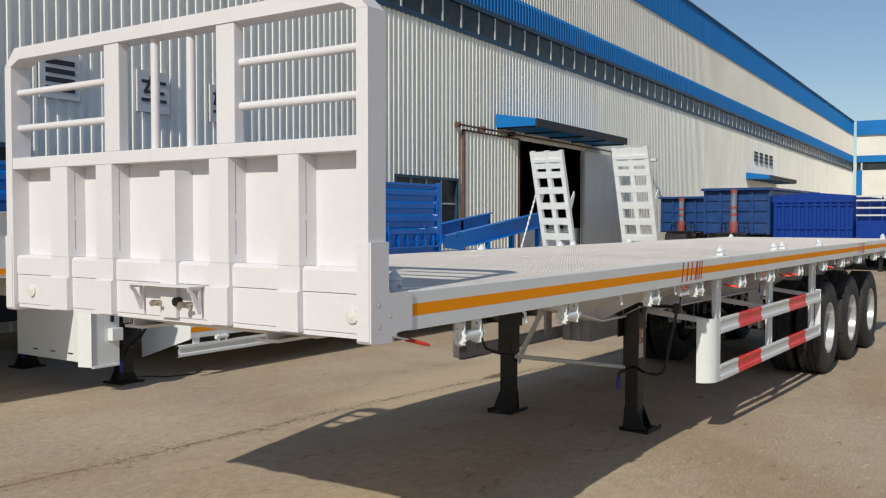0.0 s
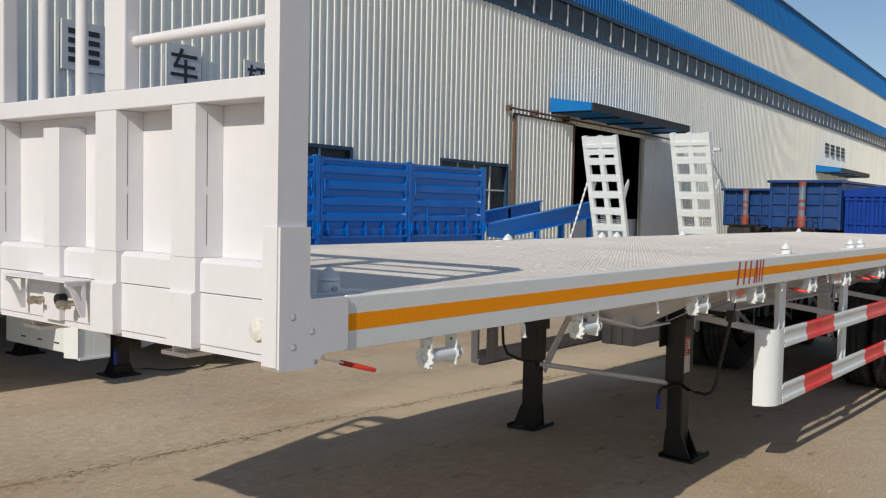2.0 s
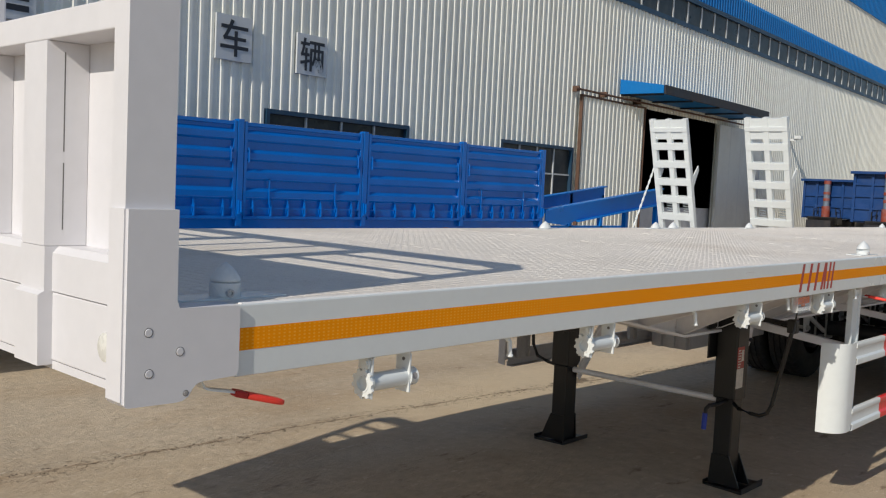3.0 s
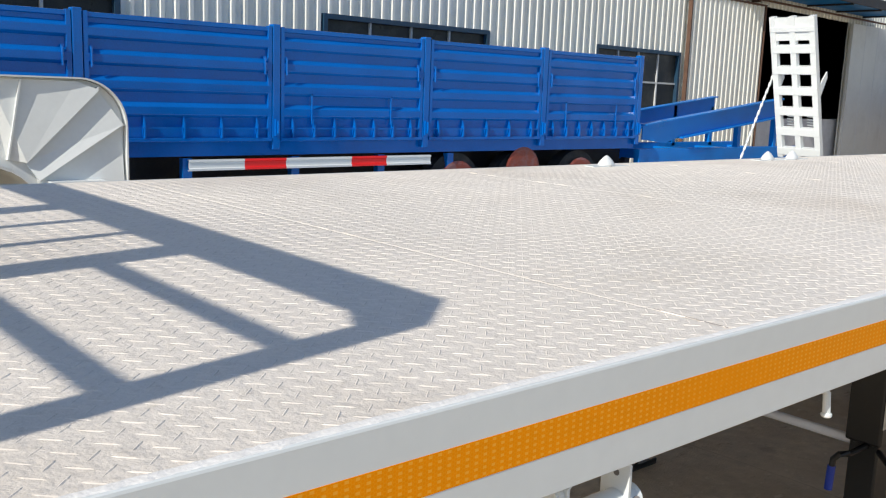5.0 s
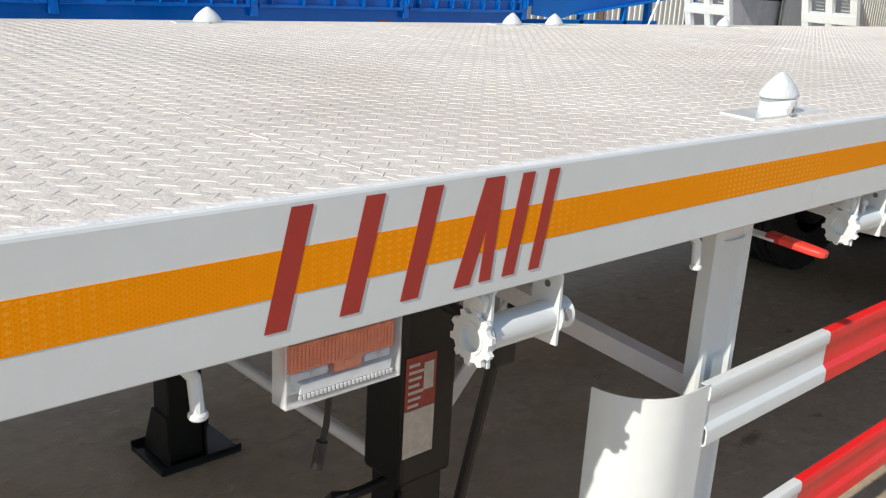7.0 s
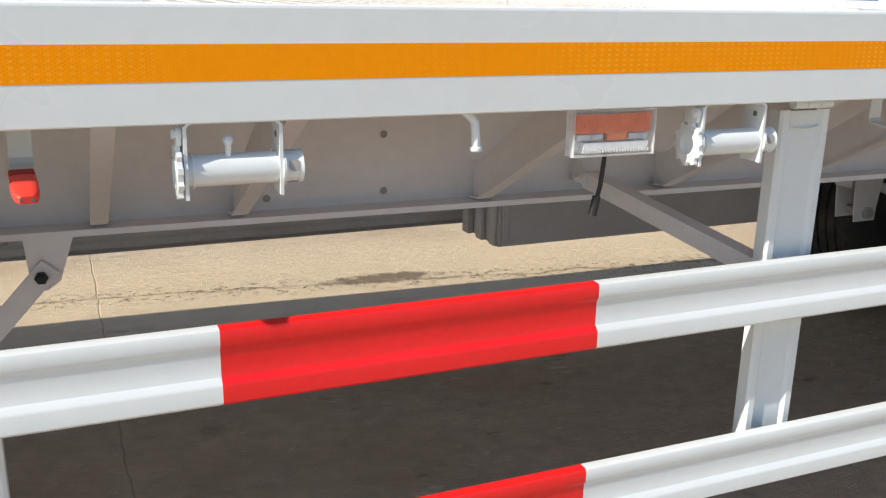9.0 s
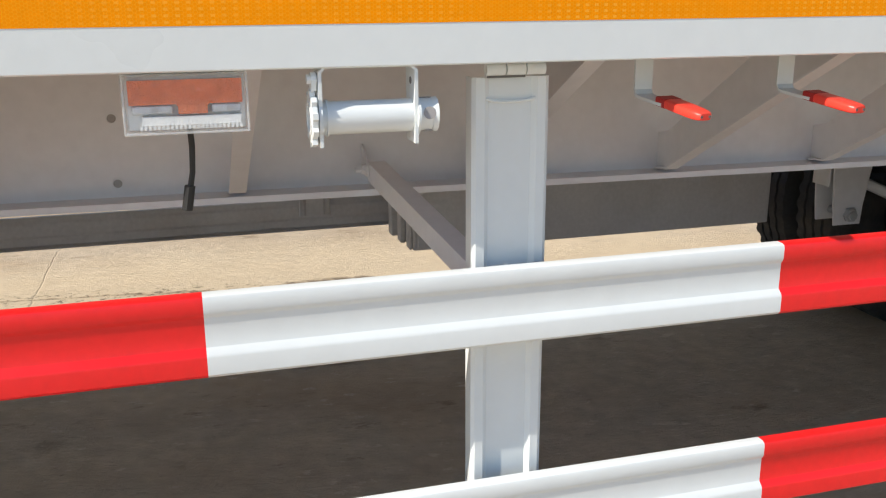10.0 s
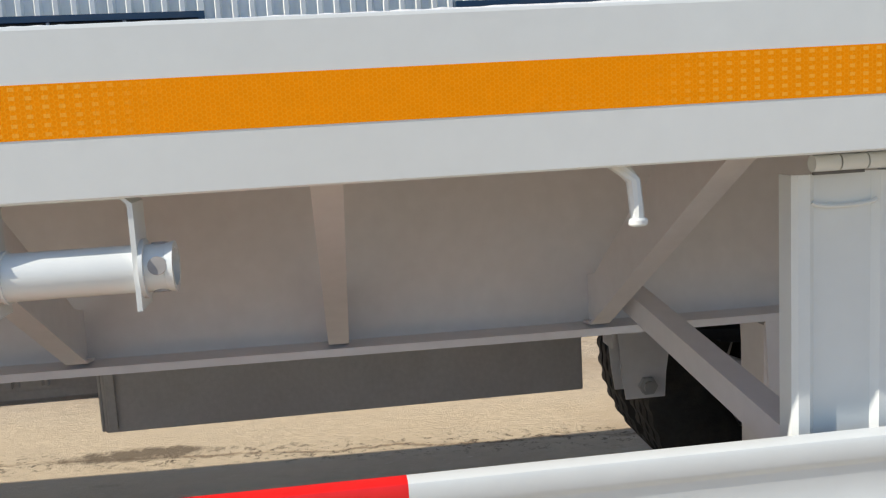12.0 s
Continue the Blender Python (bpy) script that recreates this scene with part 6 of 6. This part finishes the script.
for y in (9.1, 10.3):
    bm = B()
    box(bm, 14.6, 14.75, y, y + 0.15, 0.0, 0.75)
    box(bm, 18.2, 18.35, y, y + 0.15, 0.0, 0.75)
    part("support_leg", bm, DARKSTEEL, chassis)

# ---- tippers and box bodies further along the yard ----
def tipper(x, y0, y1, top, label):
    t = thing("tipper_trailer", label, "trailer", group="tippers in the yard", at=(x, (y0 + y1) / 2, 0))
    b = B()
    box(b, x, x + 7.5, y0, y1, 1.25, top - 0.06, 0.02)
    body = part("body", b, DULLBLUE, t)
    b = B()
    box(b, x - 0.22, x + 7.5, y0 - 0.05, y1 + 0.05, top - 0.06, top + 0.03, 0.01)
    part("rim", b, DULLBLUE, body)
    w = y1 - y0
    for k in range(5):
        y = y0 + k * (w - 0.09) / 4
        b = B()
        box(b, x - 0.07, x, y, y + 0.09, 1.25, top - 0.07, 0.01)
        part("stake", b, DULLBLUE, body)
    for z in (1.30, 1.68, 2.08, 2.46):
        if z < top - 0.3:
            b = B()
            box(b, x - 0.055, x, y0 + 0.09, y1 - 0.09, z, z + 0.06)
            part("rib", b, DULLBLUE, body)
    c = (y0 + y1) / 2
    b = B()
    rod(b, (x - 0.32, c, 1.25), (x - 0.32, c, 1.72), 0.15, 16)
    ram = part("hoist_ram", b, OXIDE, t, "rusty red hoist ram", smooth=True)
    b = B()
    rod(b, (x - 0.32, c, 1.72), (x - 0.32, c, top - 0.16), 0.112, 16)
    part("inner_tube", b, DULLSTEEL, ram, "scuffed grey-blue ram tube", smooth=True)
    for z, h in ((1.92, 0.09), (2.16, 0.09), (top - 0.16, 0.13)):
        if z + h < top:
            b = B()
            rod(b, (x - 0.32, c, z), (x - 0.32, c, z + h), 0.126, 16)
            part("ram_collar", b, OXIDE, ram, smooth=True)
    b = B()
    box(b, x - 0.65, x - 0.1, c - 0.55, c + 0.55, 1.05, 1.32, 0.03)
    part("ram_cradle", b, BLACK, t)
    for sy in (-1, 1):
        b = B()
        pipe(b, [(x - 0.15, c + sy * 0.50, 1.35), (x - 0.2, c + sy * 0.48, 1.60), (x - 0.2, c + sy * 0.32, 1.66), (x - 0.2, c + sy * 0.34, 1.40)], 0.02, 6)
        part("hose", b, HOSE, t)
    b = B()
    box(b, x - 1.0, x + 7.3, c - 0.45, c + 0.45, 0.85, 1.2)
    part("chassis", b, DARKSTEEL, t)
    for wx in (x + 4.2, x + 5.5, x + 6.8):
        for wy in (y0 + 0.2, y1 - 0.2):
            b = B()
            spin(b, [(-0.15, 0.25), (-0.15, 0.48), (-0.11, 0.53), (0.11, 0.53), (0.15, 0.48), (0.15, 0.25)], (wx, wy, 0.53), "y", 24)
            part("wheel", b, RUBBER, t, smooth=True)
    for wy in (c - 0.7, c + 0.6):
        b = B()
        box(b, x + 0.8, x + 0.95, wy, wy + 0.12, 0.0, 1.2)
        part("landing_leg", b, BLACK, t)


tipper(30.0, 6.52, 8.87, 2.88, "dull blue tipper trailer with a rusty hoist ram")
tipper(34.0, 10.05, 12.05, 2.70, "dull blue tipper trailer with a rusty hoist ram")


def box_body(x, y0, y1, top, material, label, open_side):
    t = thing("cargo_trailer", label, "trailer", group="cargo trailers in the yard", at=(x, (y0 + y1) / 2, 0))
    b = B()
    if not open_side:
        ys, pts = y0, []
        while ys < y1 - 0.01:
            pts += [(x, ys), (x, ys + 0.10), (x - 0.04, ys + 0.13), (x - 0.04, ys + 0.23)]
            ys += 0.26
        prism(b, [(p, min(q, y1)) for p, q in pts] + [(x, y1), (x + 8, y1), (x + 8, y0)], "z", 1.15, top - 0.05)
        body = part("body", b, material, t)
        b = B()
        prism(b, [(y0 - 0.03, top - 0.25), (y1 + 0.03, top - 0.25), (y1 + 0.03, top - 0.02), ((y0 + y1) / 2, top + 0.09), (y0 - 0.03, top - 0.02)], "x", x - 0.07, x + 8.02)
        part("tarpaulin", b, material, t)
        b = B()
        for z in (1.15, 1.45, 2.25):
            box(b, x - 0.065, x - 0.041, y0, y1, z, z + 0.06)
        part("rib", b, material, body)
    else:
        box(b, x, x + 8, y0, y1, 1.15, 1.75)
        body = part("body", b, material, t)
        for k in range(8):
            y = y0 + k * (y1 - y0 - 0.05) / 7
            b = B()
            box(b, x, x + 0.05, y, y + 0.05, 1.75, top)
            part("stake", b, material, body)
        for z in (1.9, 2.15, 2.4, top - 0.06):
            b = B()
            box(b, x - 0.03, x, y0, y1, z, z + 0.055)
            part("slat", b, SIGNBOARD, body)
        b = B()
        box(b, x + 7.9, x + 8, y0, y1, 1.75, top)
        part("rear_board", b, material, body)
    b = B()
    box(b, x + 0.2, x + 7.8, y0 + 0.7, y1 - 0.7, 0.8, 1.15)
    part("chassis", b, DARKSTEEL, t)
    for wx in (x + 4.8, x + 6.1):
        for wy in (y0 + 0.2, y1 - 0.2):
            b = B()
            spin(b, [(-0.15, 0.25), (-0.15, 0.48), (-0.11, 0.53), (0.11, 0.53), (0.15, 0.48), (0.15, 0.25)], (wx, wy, 0.53), "y", 24)
            part("wheel", b, RUBBER, t, smooth=True)
    for wy in (y0 + 0.6, y1 - 0.7):
        b = B()
        box(b, x + 0.8, x + 0.95, wy, wy + 0.12, 0.0, 1.15)
        part("landing_leg", b, BLACK, t)


box_body(30.2, 3.87, 6.46, 2.62, TARPBLUE, "deep blue cargo trailer under a tarpaulin", False)
box_body(30.4, 1.0, 3.80, 2.60, TARPBLUE, "deep blue stake-sided cargo trailer", True)
